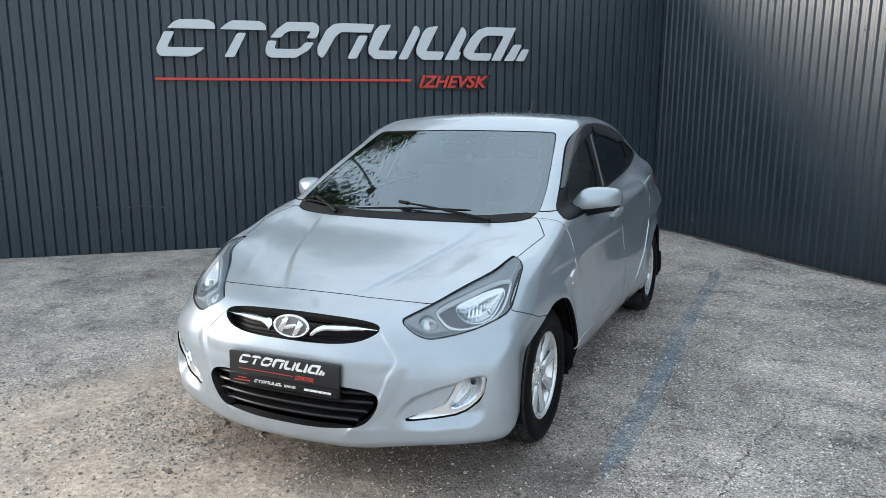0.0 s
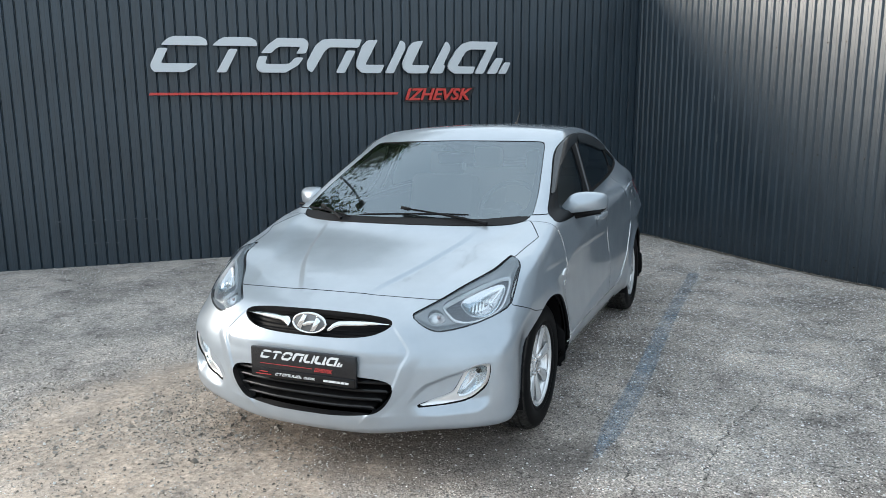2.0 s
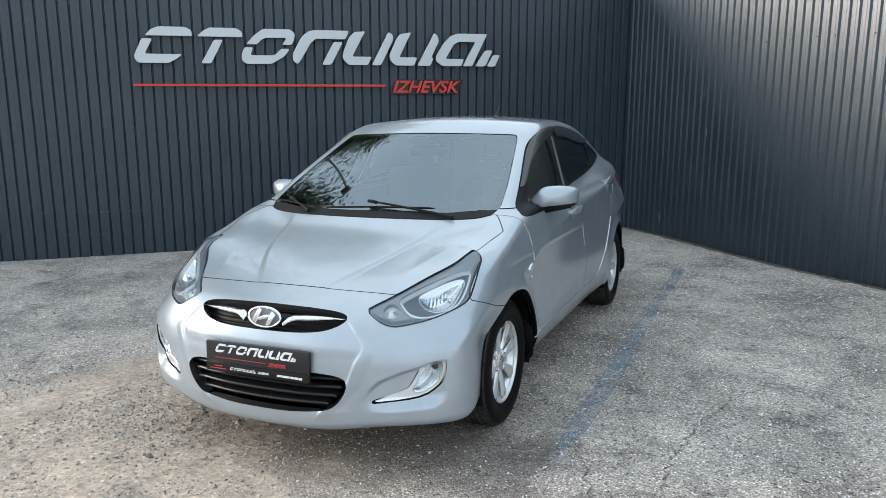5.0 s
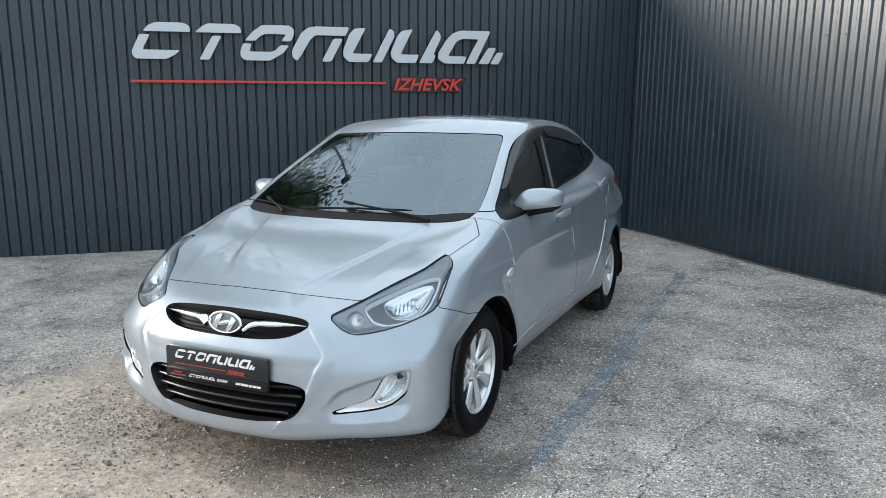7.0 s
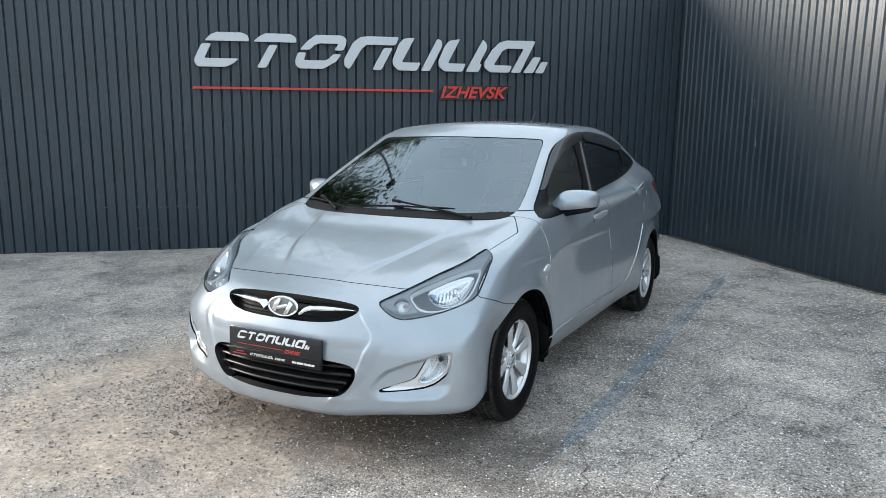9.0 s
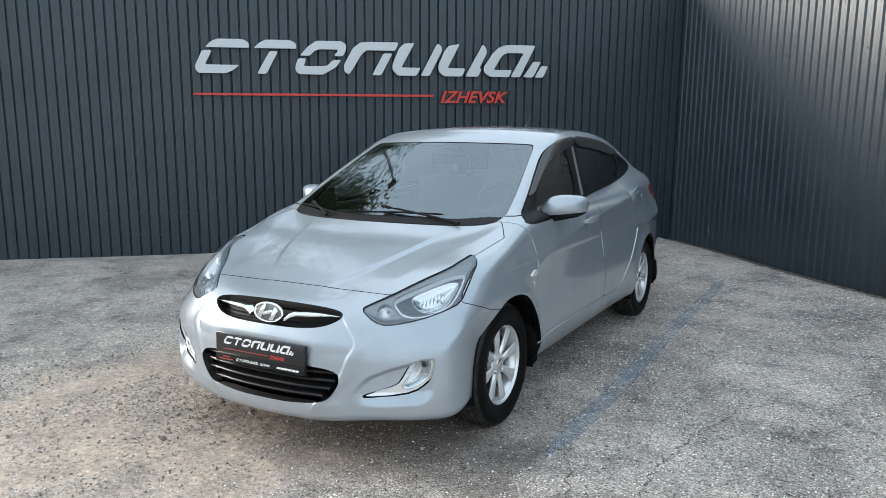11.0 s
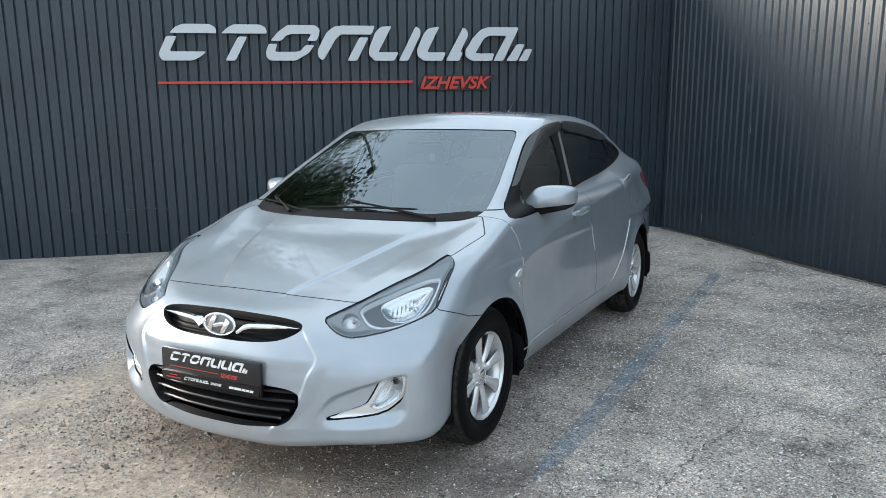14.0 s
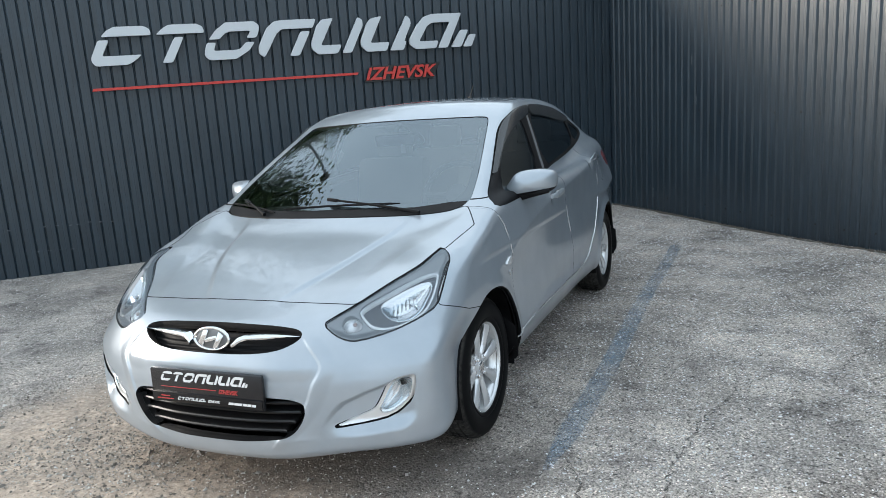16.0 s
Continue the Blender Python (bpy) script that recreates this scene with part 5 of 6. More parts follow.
def words(text, height, m, depth, material, name, parent=None, shear=0.32, width=None, label=""):
    """Solid letters from the built-in font, foot of the first at the pose m."""
    cu = bpy.data.curves.new(name, "FONT")
    cu.body, cu.size, cu.shear, cu.extrude = text, 1.0, shear, 0.5
    cu.offset = 0.026
    temp = new(name, cu)
    me = bpy.data.meshes.new_from_object(temp.evaluated_get(bpy.context.evaluated_depsgraph_get()))
    bpy.data.objects.remove(temp)
    bpy.data.curves.remove(cu)
    co = np.array([v.co for v in me.vertices])
    co[:, :2] -= co.min(0)[:2]
    scale = height / co[:, 1].max()
    sx = width / co[:, 0].max() if width else scale
    for v, c in zip(me.vertices, co):
        v.co = m @ Vector((c[0] * sx, c[1] * scale, (c[2] + 0.5) * depth))
    me.materials.clear()
    me.materials.append(material)
    ob = new(name, me)
    if parent is not None:
        ob.parent = parent
    return tagged(ob, label)


SIGN_FACE = Matrix(((ALONG.x, 0, -AWAY.x, SIGN.x), (ALONG.y, 0, -AWAY.y, SIGN.y), (0, 1, 0, SIGN.z), (0, 0, 0, 1)))
sign = empty("wall_sign", SIGN_FACE)
tagged(sign, "raised white slanted letters over a red stripe on the fence", "sign")
for outline in GLYPHS:
    bm = bmesh.new()
    prism(bm, eased(outline, 0.02), 0.030, pose(0, 0, -0.030), 0.002)
    part("letter_piece", bm, LETTER, sign, "", smooth=False)
bm = bmesh.new()
prism(bm, [(-0.008, -0.013), (2.610, -0.013), (2.622, 0.013), (0.006, 0.013)], 0.030, pose(0, 0, -0.030), 0.002)
part("stripe", bm, RED, sign, "red stripe", smooth=False)
bm = bmesh.new()
prism(bm, [(2.69, -0.095), (3.46, -0.095), (3.55, 0.068), (2.77, 0.068)], 0.008, pose(0, 0, -0.048))
part("word_backing", bm, PLATE, sign, "dark backing of the word", smooth=False)
words("IZHEVSK", 0.135, SIGN_FACE.inverted() @ SIGN_FACE @ pose(2.70, -0.078, -0.030), 0.026, RED, "red_word", sign, 0.32, 0.80, "red word")

# ---- number plate with the same lettering ----
PLATE_FACE = pose(0.0, -0.856, 0.465, 88, 0, 0)
bm = bmesh.new()
prism(bm, eased([(-0.262, -0.066), (0.260, -0.066), (0.260, 0.066), (-0.262, 0.066)], 0.008), 0.014, PLATE_FACE @ pose(0, 0, -0.014), 0.003)
plate = part("number_plate", bm, PLATE, car, "black dealer plate with white and red print")
bm = bmesh.new()
prism(bm, [(-0.258, -0.0635), (0.256, -0.0635), (0.256, -0.028), (-0.258, -0.028)], 0.005, PLATE_FACE @ pose(0, 0, 0.0), 0.001)
part("plate_ledge", bm, GLOSS_BLACK, plate, "lower ledge of the plate frame")
PRINT = mat("white_print", (0.62, 0.63, 0.64), 0.5)
PRINT_RED = mat("red_print", (0.42, 0.03, 0.03), 0.5)


def small_lettering(scale, x, y, z):
    for outline in GLYPHS:
        bm = bmesh.new()
        prism(bm, [(x + px * scale, y + (py - 0.22) * scale) for px, py in outline], 0.0012, PLATE_FACE @ pose(0, 0, z))
        part("print", bm, PRINT, plate, "", smooth=False)


small_lettering(0.104, -0.215, 0.018, 0.0)
small_lettering(0.034, -0.135, -0.052, 0.0052)
words("IZHEVSK", 0.017, PLATE_FACE @ pose(0.060, -0.016, 0.0), 0.0012, PRINT_RED, "print_word", plate, 0.32, 0.090)
words("IZHEVSK", 0.010, PLATE_FACE @ pose(0.010, -0.052, 0.0052), 0.0012, PRINT, "print_word", plate, 0.32, 0.058)
for x0, x1, y, h, z, material in ((-0.215, 0.050, -0.006, 0.0025, 0.0, PRINT_RED), (-0.235, -0.155, -0.053, 0.004, 0.0052, PRINT_RED), (-0.215, -0.172, -0.042, 0.004, 0.0052, PRINT_RED),
                                  (0.105, 0.128, -0.052, 0.009, 0.0052, PRINT), (0.131, 0.166, -0.052, 0.009, 0.0052, PRINT), (0.170, 0.187, -0.052, 0.009, 0.0052, PRINT), (0.190, 0.207, -0.052, 0.009, 0.0052, PRINT), (0.210, 0.227, -0.052, 0.009, 0.0052, PRINT)):
    bm = bmesh.new()
    prism(bm, [(x0, y), (x1, y), (x1 + 0.3 * h, y + h), (x0 + 0.3 * h, y + h)], 0.0012, PLATE_FACE @ pose(0, 0, z))
    part("print", bm, material, plate, "", smooth=False)

# ---- cabin ----
bm = bmesh.new()
prism(bm, rounded([(0.22, 0.60), (0.22, 0.93), (0.42, 0.955), (0.62, 0.945), (0.74, 0.90), (0.76, 0.78), (0.66, 0.60)], 1), 1.30, Matrix(((0, 0, 1, -0.65), (1, 0, 0, 0), (0, 1, 0, 0), (0, 0, 0, 1))), 0.01)
part("dashboard", bm, CABIN, car, "dark grey dashboard")
bm = bmesh.new()
wheel_m = pose(0.36, 0.86, 0.955, 62, 0, 0)
ring = [wheel_m @ Vector((0.185 * math.cos(a), 0.185 * math.sin(a), 0)) for a in [2 * math.pi * k / 40 for k in range(41)]]
tube(bm, ring, 0.016, 10)
for a in (0, 180, 270):
    e = Vector((0.18 * math.cos(radians(a)), 0.18 * math.sin(radians(a)), 0))
    tube(bm, [wheel_m @ Vector((0, 0, -0.03)), wheel_m @ (e * 0.5 + Vector((0, 0, -0.02))), wheel_m @ e], 0.018, 8)
revolve(bm, [(0.0, 0.01), (0.06, 0.0), (0.07, -0.03)], 24, wheel_m)
part("steering_wheel", bm, CABIN, car, "dark grey steering wheel")


def seat(x, y, wide):
    bm = bmesh.new()
    box(bm, (wide, 0.50, 0.16), (x, y, 0.52), None, 0.05)
    cushion = part("seat", bm, FABRIC, car, "grey fabric seat")
    bm = bmesh.new()
    box(bm, (wide, 0.14, 0.62), (x, y + 0.33, 0.82), pose(0, 0, 0, -14, 0, 0), 0.05)
    part("backrest", bm, FABRIC, cushion)
    for d in ([0] if wide < 0.8 else [-0.35, 0.35]):
        bm = bmesh.new()
        box(bm, (0.25, 0.09, 0.17), (x + d, y + 0.43, 1.20), pose(0, 0, 0, -10, 0, 0), 0.035)
        part("headrest", bm, FABRIC, cushion)


seat(0.36, 1.18, 0.50), seat(-0.36, 1.18, 0.50), seat(0.0, 2.02, 1.22)
bm = bmesh.new()
box(bm, (0.24, 0.03, 0.065), (0.02, 0.86, 1.265), pose(0, 0, 0, 12, 0, 0), 0.012)
part("rear_view_mirror", bm, BLACK, car, "interior mirror behind the windscreen")
bm = bmesh.new()
box(bm, (1.30, 2.2, 0.04), (0, 1.5, 0.40), None, 0.01)
part("cabin_floor", bm, CABIN, car, "dark cabin floor")
bm = bmesh.new()
box(bm, (0.90, 1.05, 0.018), (0, 1.62, 1.385), None, 0.008)
part("headliner", bm, mat("pale_headliner", (0.42, 0.42, 0.40), 0.9), car, "pale cloth headliner")

bm = bmesh.new()
box(bm, (0.030, 0.004, 0.045), (0.075, 0.84, 1.215), None, 0.0015)
tube(bm, [(0.075, 0.84, 1.235), (0.06, 0.855, 1.25)], 0.001, 4)
part("hanging_tag", bm, PRINT, car, "pale tag hanging from the interior mirror")

# ---- behind the fence: trees, lamp, lattice girder, seen in the car's gloss ----
BARK = mat("tree_bark", (0.10, 0.08, 0.065), 0.9)
n_ = Nodes(BARK)
n_.link(n_.ramp(n_.noise(14, 5), [(0.35, (0.05, 0.04, 0.033)), (0.7, (0.16, 0.135, 0.11))]), n_.b.inputs["Base Color"])
n_.bump(n_.noise(30, 5), 0.6, 0.02)
LEAF = mat("tree_leaf", (0.06, 0.11, 0.035), 0.55)
n_ = Nodes(LEAF)
n_.link(n_.ramp(n_.add("ShaderNodeNewGeometry").outputs["Random Per Island"], [(0.0, (0.030, 0.060, 0.020)), (0.6, (0.055, 0.095, 0.030)), (1.0, (0.10, 0.14, 0.045))]), n_.b.inputs["Base Color"])
GALVANISED = mat("grey_galvanised_steel", (0.22, 0.23, 0.24), 0.5, 0.7)


def build_tree(at, height, spread, seed, label):
    big = height / 9.0
    rnd = random.Random(seed)
    tree = empty("tree", Matrix.Translation(at))
    tagged(tree, label, "tree", group="trees behind the fence")
    bm = bmesh.new()
    trunk = [Vector((0.15 * math.sin(2 * t) * height * 0.05, 0.1 * math.cos(3 * t), height * 0.92 * t)) for t in [k / 9 for k in range(10)]]
    tube(bm, trunk, [0.22 * (1 - 0.9 * k / 9) + 0.01 for k in range(10)], 10)
    tips = []
    for k in range(34):
        t = 0.22 + 0.72 * k / 33
        base_p = trunk[min(9, int(t * 9))].lerp(trunk[min(9, int(t * 9) + 1)], t * 9 % 1)
        a = k * 2.4 + rnd.uniform(-0.4, 0.4)
        reach = spread * (0.35 + 0.75 * math.sin(math.pi * min(1, 0.12 + 0.85 * t))) * rnd.uniform(0.75, 1.1)
        way = Vector((math.cos(a), math.sin(a), rnd.uniform(0.1, 0.6)))
        pts = [base_p + way * reach * s + Vector((0, 0, -0.25 * reach * s * s)) for s in (0, 0.3, 0.6, 0.85, 1.0)]
        tube(bm, pts, [0.06 * (1 - 0.5 * t), 0.04, 0.026, 0.015, 0.006], 6)
        for s in (0.4, 0.6, 0.8, 1.0):
            p = base_p + way * reach * s + Vector((0, 0, -0.25 * reach * s * s))
            for _ in range(2):
                q = p + big * Vector((rnd.gauss(0, 0.35), rnd.gauss(0, 0.35), rnd.gauss(0, 0.25)))
                tube(bm, [p, p.lerp(q, 0.5) + Vector((0, 0, 0.05)), q], [0.012, 0.008, 0.003], 4)
                tips.append((q, 0.42 * big))
                tips.append((p.lerp(q, 0.5), 0.3 * big))
    part("trunk", bm, BARK, tree, "forked grey-brown trunk")
    verts, faces = [], []
    for q, r in tips:
        for _ in range(64):
            c = q + Vector((rnd.gauss(0, r), rnd.gauss(0, r), rnd.gauss(0, 0.7 * r)))
            turn = Euler((rnd.uniform(-1.2, 1.2), rnd.uniform(-1.2, 1.2), rnd.uniform(0, 6.3))).to_matrix()
            s = rnd.uniform(0.05, 0.085) * big ** 0.8
            o = len(verts)
            verts += [tuple(c + turn @ Vector(v)) for v in ((-s, 0, 0), (0, -0.5 * s, 0.012), (1.1 * s, 0, 0), (0, 0.5 * s, 0.012))]
            faces.append((o, o + 1, o + 2, o + 3))
    crown = mesh_object("crown", verts, faces, LEAF, smooth=False, parent=tree)
    tagged(crown, "loose green leaves", kind="stuff")


build_tree(SLOPE @ Vector((-14.8, 7.5, -0.3)), 19.0, 2.3, 5, "tall green leafy tree standing behind the fence")
build_tree(SLOPE @ Vector((-11.4, 13.6, -0.3)), 16.5, 2.2, 8, "tall green leafy tree with long twigs behind the fence")

bm = bmesh.new()
pole = [(-11.5, 11.2, -1.0), (-11.55, 11.1, 7.5), (-11.7, 10.8, 10.0), (-11.87, 10.35, 11.7), (-12.0, 9.95, 13.2), (-12.12, 9.6, 14.8), (-12.2, 9.35, 15.9)]
tube(bm, [SLOPE @ Vector(p) for p in pole], [0.10, 0.07, 0.055, 0.05, 0.05, 0.045, 0.045], 12)
lamp_post = part("street_lamp", bm, GALVANISED)
tagged(lamp_post, "grey steel street lamp with a curved arm behind the fence", "street lamp")
bm = bmesh.new()
box(bm, (0.62, 0.42, 0.16), SLOPE @ Vector((-12.25, 9.2, 16.25)), pose(0, 0, 0, 0, 40, 125), 0.04)
part("lamp_head", bm, GALVANISED, lamp_post, "flat lamp head")


def lattice(a, b, tall, bays):
    """A girder of two chords with crossed bars."""
    top = empty("lattice_girder")
    tagged(top, "grey steel lattice girder above the fence", "girder")
    a, b = Vector(a), Vector(b)
    up = Vector((0, 0, tall))
    for off in (Vector(), up):
        bm = bmesh.new()
        tube(bm, [a + off, b + off], 0.04, 6)
        part("chord", bm, GALVANISED, top)
    for k in range(bays):
        p, q = a.lerp(b, k / bays), a.lerp(b, (k + 1) / bays)
        bm = bmesh.new()
        tube(bm, [p, q + up] if k % 2 else [p + up, q], 0.025, 6)
        part("bar", bm, GALVANISED, top)
    for p in (a, b):
        bm = bmesh.new()
        tube(bm, [(p.x, p.y, -0.8), p + up], 0.06, 8)
        part("post", bm, GALVANISED, top)


lattice((-6.5, 9.5, 7.2), (-1.5, 12.5, 7.6), 0.8, 9)

# ---- the paving's marks ----
def strip_on_ground(name, path, half_width, material, lift, label, category):
    """A narrow sheet that follows the ground."""
    pts = [Vector((*p, 0)) for p in path]
    verts, faces = [], []
    for i, p in enumerate(pts):
        way = (pts[min(i + 1, len(pts) - 1)] - pts[max(i - 1, 0)]).normalized()
        across = Vector((-way.y, way.x, 0))
        w = half_width(i / (len(pts) - 1))
        for s in (-1, -0.33, 0.33, 1):
            q = p + across * w * s
            verts.append((q.x, q.y, ground_height(q.x, q.y) + lift))
    for i in range(len(pts) - 1):
        for s in range(3):
            faces.append((4 * i + s, 4 * i + s + 1, 4 * i + s + 5, 4 * i + s + 4))
    return tagged(mesh_object(name, verts, faces, material), label, category, kind="structure")


def worn(name, colour, scale, lo, hi, rough=0.9, most=1.0):
    """Paint or stain that is worn through in places."""
    m = mat(name, colour, rough)
    n = Nodes(m)
    clear = n.t.nodes.new("ShaderNodeBsdfTransparent")
    mixer = n.t.nodes.new("ShaderNodeMixShader")
    edge = n.ramp(n.math("ADD", n.math("MULTIPLY", n.noise(scale, 6, 0.7), 0.55), n.math("MULTIPLY", n.noise(scale * 0.07, 4), 0.45)), [(lo, 0.0), (hi, most)])
    n.link(edge, mixer.inputs[0])
    n.link(clear.outputs[0], mixer.inputs[1])
    n.link(n.b.outputs[0], mixer.inputs[2])
    n.link(mixer.outputs[0], n.t.nodes["Material Output"].inputs[0])
    return m


BLUE_PAINT = worn("worn_blue_paint", (0.27, 0.36, 0.45), 45, 0.36, 0.70, 0.9, 0.66)
CRACK = worn("dark_crack", (0.07, 0.065, 0.06), 30, 0.38, 0.58, 0.9, 0.75)
strip_on_ground("painted_line", [(1.14 + 0.01 * math.sin(y * 2), y) for y in np.linspace(-0.30, 4.15, 60)], lambda t: (0.055 - 0.006 * t) * min(1.0, 0.25 + 9 * t), BLUE_PAINT, 0.004, "worn faded blue parking line painted on the asphalt", "painted line")


def crack(path, seed):
    rnd = random.Random(seed)
    pts = []
    for (x0, y0), (x1, y1) in zip(path, path[1:]):
        for k in range(14):
            t = k / 14
            pts.append((x0 + (x1 - x0) * t + rnd.gauss(0, 0.010), y0 + (y1 - y0) * t + rnd.gauss(0, 0.010)))
    strip_on_ground("crack", pts, lambda t: 0.0014 + 0.0036 * rnd.random(), CRACK, 0.004, "dark jagged crack in the asphalt", "crack")


crack([(1.95, 0.95), (1.80, 0.72), (1.71, 0.42), (1.66, 0.26), (1.64, 0.09), (1.59, -0.17), (1.60, -0.45), (1.52, -0.8)], 1)
crack([(0.90, 0.40), (1.02, 0.25), (1.12, -0.02), (1.26, -0.31), (1.34, -0.60)], 2)
crack([(2.75, 1.75), (2.45, 1.45), (2.30, 1.20), (2.2, 0.8)], 3)

# earth that has gathered along the foot of the fence beside the car
EARTH = worn("brown_earth_edge", (0.13, 0.105, 0.085), 22, 0.34, 0.52, 0.95, 0.95)
edge_rnd = random.Random(21)
strip_on_ground("earth_edge", [tuple((base + RIGHT_WAY * d + Vector((RIGHT_WAY.y, -RIGHT_WAY.x, 0)) * (0.035 + edge_rnd.uniform(-0.012, 0.012))).xy) for d in np.linspace(0.05, 6.5, 130)], lambda t: 0.03 + 0.03 * edge_rnd.random(), EARTH, 0.005, "brown earth gathered along the foot of the fence", "dirt")

# loose grit and stones
STONE = mat("loose_grit", (0.3, 0.29, 0.27), 0.85)
n_ = Nodes(STONE)
n_.link(n_.ramp(n_.add("ShaderNodeNewGeometry").outputs["Random Per Island"], [(0.0, (0.10, 0.086, 0.073)), (0.35, (0.23, 0.203, 0.174)), (0.65, (0.36, 0.325, 0.288)), (0.90, (0.48, 0.45, 0.41)), (1.0, (0.74, 0.72, 0.69))]), n_.b.inputs["Base Color"])


def build_grit(count, seed):
    """Loose stones, thick on the washed earth and along its edge, thin elsewhere."""
    rng = np.random.default_rng(seed)
    shape = np.array([(1, 0, -0.1), (-0.2, 1, 0), (-1, 0.1, -0.1), (0.1, -1, 0), (0.25, 0.3, 0.75), (-0.35, -0.2, 0.6), (0, 0, -0.5)], float)
    tri = np.array([(0, 1, 4), (1, 2, 5), (1, 5, 4), (2, 3, 5), (3, 0, 4), (3, 4, 5), (1, 0, 6), (2, 1, 6), (3, 2, 6), (0, 3, 6)])
    x, y = rng.uniform(-5.0, 3.6, 6 * count), rng.uniform(-2.6, 5.5, 6 * count)
    dirt = np.exp(-((x + 0.7) / 1.3) ** 2 - ((y + 0.75) / 0.85) ** 2) + 0.45 * np.exp(-((x + 2.2) / 1.3) ** 2 - ((y + 0.2) / 1.0) ** 2)
    clump = np.array([noise.noise((2.3 * a, 2.3 * b, 5.0)) for a, b in zip(x, y)])
    keep = np.flatnonzero(rng.random(len(x)) < (0.10 + 0.9 * dirt) * np.clip(0.75 + 1.3 * clump, 0.1, 1.6))[:count]
    x, y, dirt = x[keep], y[keep], dirt[keep]
    n = len(x)
    r = 0.0022 * np.exp(rng.normal(0, 0.45, n)) * np.where(rng.random(n) < 0.04, 1.7, 1.0) * (1 + 0.45 * np.minimum(dirt, 1))
    p = shape[None] * r[:, None, None] * rng.uniform(0.55, 1.35, (n, 1, 3)) * rng.uniform(0.75, 1.25, (n, len(shape), 1))
    a = rng.uniform(0, 6.28, n)[:, None]
    z = np.array([ground_height(u, v) for u, v in zip(x, y)])
    verts = np.stack([p[..., 0] * np.cos(a) - p[..., 1] * np.sin(a) + x[:, None], p[..., 0] * np.sin(a) + p[..., 1] * np.cos(a) + y[:, None], p[..., 2] + (z + 0.22 * r)[:, None]], -1).reshape(-1, 3)
    faces = (tri[None] + (np.arange(n) * len(shape))[:, None, None]).reshape(-1, 3)
    ob = mesh_object("grit", verts.tolist(), faces.tolist(), STONE, smooth=False)
    tagged(ob, "loose grit and small stones on the asphalt", "gravel", kind="stuff")


build_grit(75000, 4)


# pale stone chips bedded in the surface
CHIP = mat("pale_stone_chips", (0.6, 0.59, 0.57), 0.7)
n_ = Nodes(CHIP)
n_.link(n_.ramp(n_.add("ShaderNodeNewGeometry").outputs["Random Per Island"], [(0.0, (0.34, 0.33, 0.32)), (0.45, (0.68, 0.67, 0.66)), (1.0, (0.92, 0.91, 0.90))]), n_.b.inputs["Base Color"])


def build_chips(count, seed):
    rng = np.random.default_rng(seed)
    verts, faces = [], []
    for _ in range(count):
        x, y = rng.uniform(-5.5, 4.2), rng.uniform(-2.4, 6.5)
        if x < -0.2 and y < 0.6 and rng.random() < 0.6:
            continue
        if x < 0.4 and rng.random() < 0.7:
            continue
        if x < 1.1 and -1.1 < y < 0.2 and rng.random() < 0.85:
            continue
        r = 0.0034 * math.exp(rng.normal(0, 0.34)) * min(1.5, 1 + 0.14 * max(0.0, y - 0.4))
        a0, k = rng.uniform(0, 6.28), 5
        z = ground_height(x, y)
        o = len(verts)
        tilt = rng.normal(0, 0.25, 2)
        for i in range(k):
            a = a0 + 2 * math.pi * i / k
            q = r * rng.uniform(0.55, 1.15)
            px, py = q * math.cos(a), 0.75 * q * math.sin(a)
            verts.append((x + px, y + py, z + 0.0022 + tilt[0] * px + tilt[1] * py))
        for i in range(k):
            verts.append((verts[o + i][0] * 1.0 + 0.2 * (verts[o + i][0] - x), verts[o + i][1] + 0.2 * (verts[o + i][1] - y), z - 0.003))
        faces.append(tuple(range(o, o + k)))
        faces += [(o + i, o + k + i, o + k + (i + 1) % k, o + (i + 1) % k) for i in range(k)]
    ob = mesh_object("stone_chips", verts, faces, CHIP, smooth=False)
    tagged(ob, "pale stone chips bedded in the worn asphalt", "gravel", kind="stuff")


build_chips(95000, 9)


# ---- small things on and by the fences ----
def fence_screws():
    bm = bmesh.new()
    revolve(bm, [(0.0, 0.006), (0.004, 0.006), (0.0055, 0.004), (0.0055, 0.002), (0.009, 0.0015), (0.009, 0.0)], 8)
    first = part("screw", bm, STEEL_DARK, wall_right)
    inward = Vector((RIGHT_WAY.y, -RIGHT_WAY.x, 0))
    mesh = first.data
    used = False
    rnd = random.Random(3)
    for z in (2.08, 1.06, 0.09):
        for k in range(16):
            s = 0.043 + 0.098 * (3 * k + rnd.choice((0, 0, 1)))
            p = base + RIGHT_WAY * s + inward * 0.002
            ob = first if not used else new("screw", mesh)
            used = True
            ob.parent = wall_right
            turn = inward.to_track_quat("Z", "Y").to_matrix().to_4x4()
            ob.matrix_basis = Matrix.Translation((p.x, p.y, z + rnd.uniform(-0.01, 0.01))) @ turn


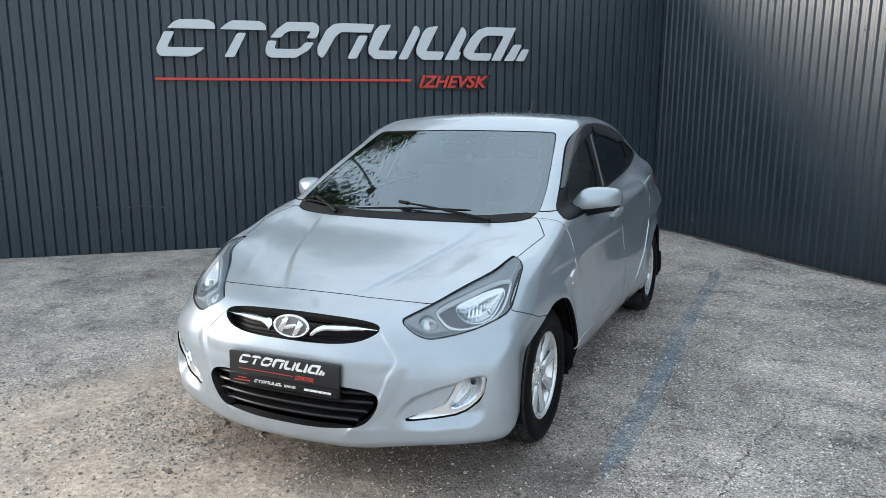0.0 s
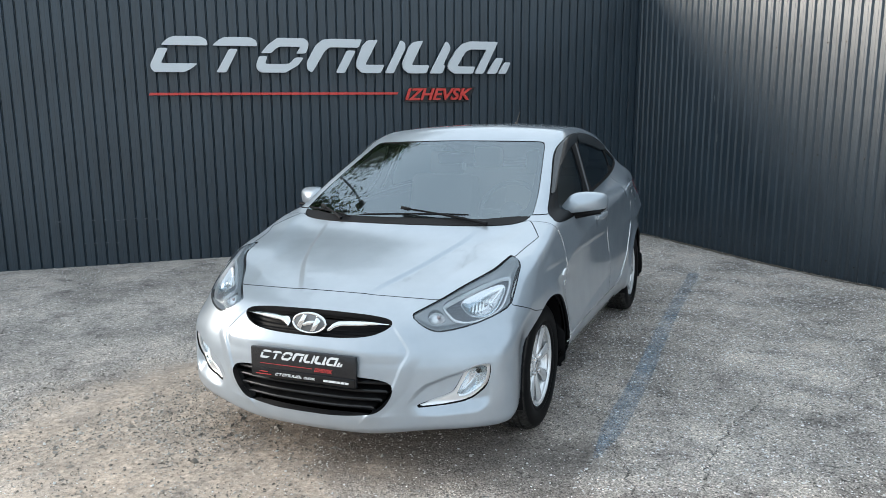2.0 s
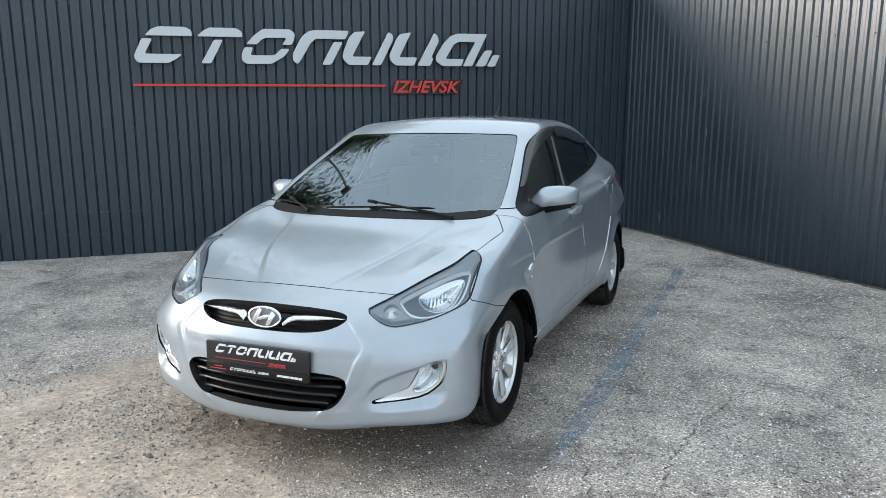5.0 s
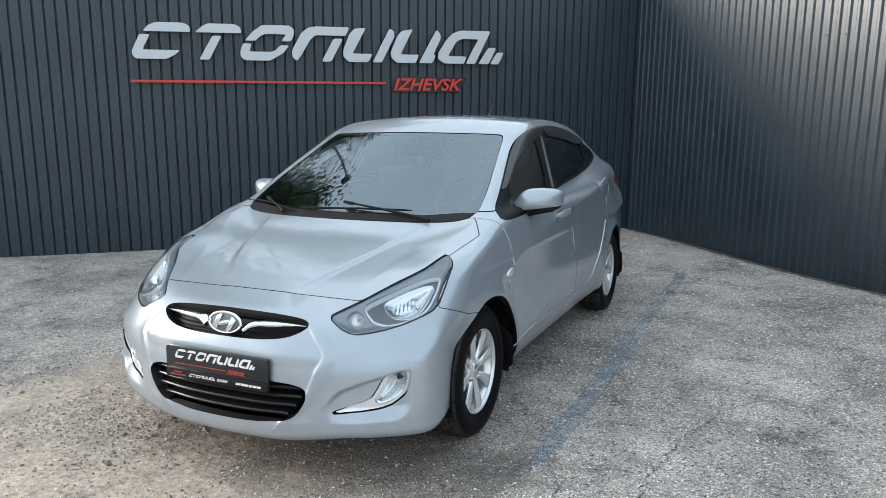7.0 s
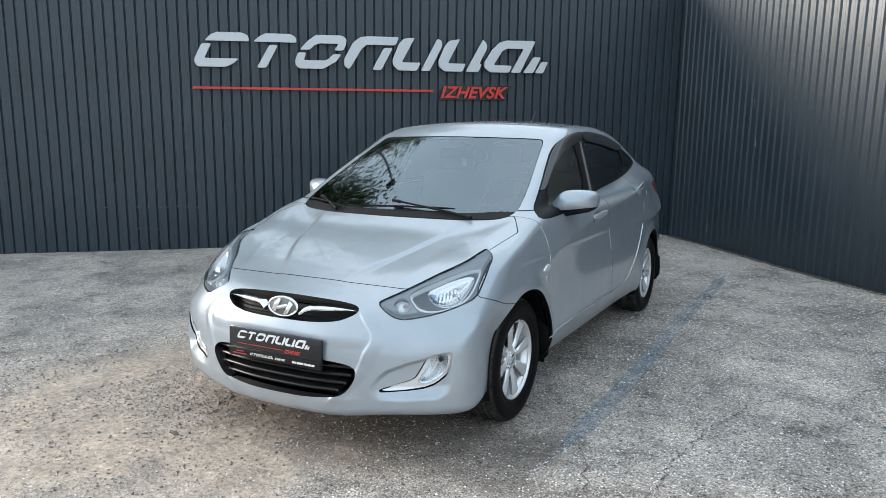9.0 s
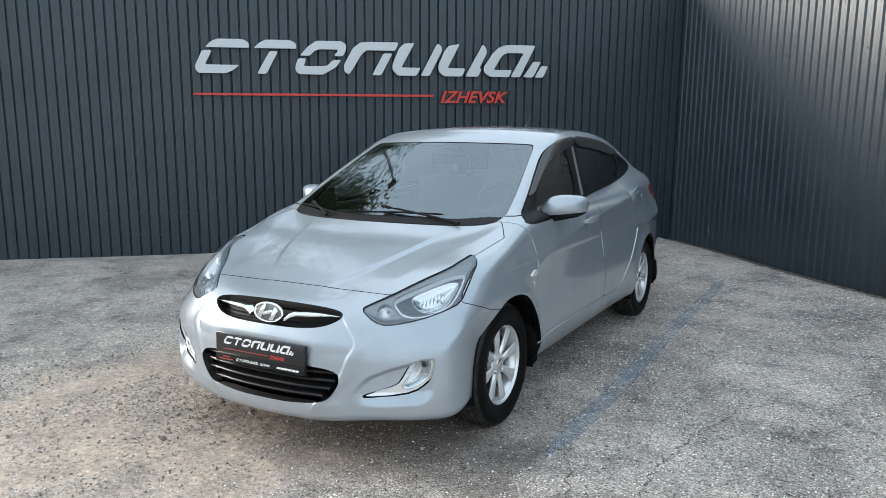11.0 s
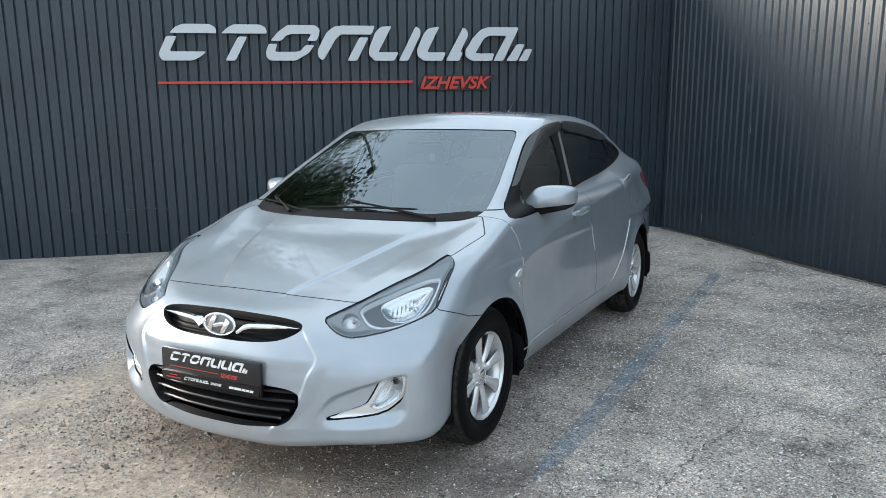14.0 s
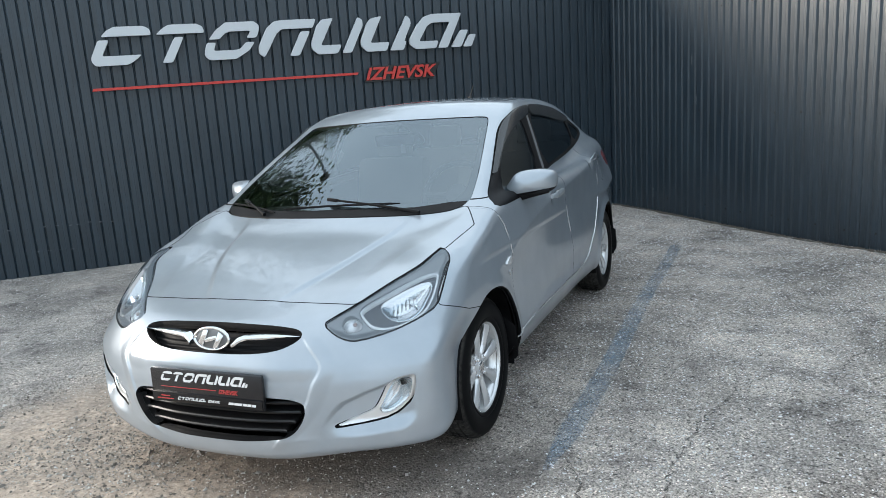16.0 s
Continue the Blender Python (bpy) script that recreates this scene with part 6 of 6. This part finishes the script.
fence_screws()
SCRATCH = mat("pale_scratch", (0.45, 0.47, 0.48), 0.6)
for along, z, tall in ((0.771, 0.14, 0.11), (1.39, 1.58, 0.09), (1.465, 1.17, 0.09)):
    bm = bmesh.new()
    box(bm, (0.004, 0.002, tall), (0, 0, 0), None, 0.0008)
    scratch = part("scratch", bm, SCRATCH, wall_right)
    p = base + RIGHT_WAY * along
    scratch.matrix_basis = Matrix(((RIGHT_WAY.x, RIGHT_WAY.y, 0, p.x), (RIGHT_WAY.y, -RIGHT_WAY.x, 0, p.y), (0, 0, 1, z), (0, 0, 0, 1)))
DENT = mat("bare_dented_edge", (0.11, 0.125, 0.14), 0.4, 0.3)
bm = bmesh.new()
box(bm, (0.032, 0.006, 0.010), (0, 0, 0), None, 0.003)
dent = part("dent_edge", bm, DENT, wall_left)
dent_mesh = dent.data
for k, (s, z) in enumerate([(-0.96, -1.28), (-0.64, -1.28), (-0.53, -1.28), (-0.41, -1.29), (-0.34, -1.29), (-0.23, -1.28), (-0.13, -1.29), (-0.02, -1.30), (-0.74, -1.52), (-0.64, -1.52), (-0.53, -1.52), (-0.43, -1.53)]):
    ob = dent if k == 0 else new("dent_edge", dent_mesh)
    ob.parent = wall_left
    p = SIGN + ALONG * s + AWAY * 0.073
    ob.matrix_basis = Matrix(((ALONG.x, AWAY.x, 0, p.x), (ALONG.y, AWAY.y, 0, p.y), (0, 0, 1, SIGN.z + z), (0, 0, 0, 1)))

# scrap of white plastic at the foot of the fence
rnd = random.Random(12)
bm = bmesh.new()
grid = [[bm.verts.new((0.022 * i + rnd.gauss(0, 0.006), 0.022 * j + rnd.gauss(0, 0.006), 0.010 + 0.018 * rnd.random())) for i in range(8)] for j in range(4)]
for j in range(3):
    for i in range(7):
        bm.faces.new((grid[j][i], grid[j][i + 1], grid[j + 1][i + 1], grid[j + 1][i]))
bmesh.ops.solidify(bm, geom=bm.faces[:], thickness=0.002)
spot = base + RIGHT_WAY * 0.20 - ALONG * 0.16
scrap = part("plastic_scrap", bm, PRINT)
scrap.matrix_world = pose(spot.x, spot.y, ground_height(spot.x, spot.y), 0, 0, 130)
tagged(scrap, "crumpled white plastic scrap at the foot of the fence", "litter")
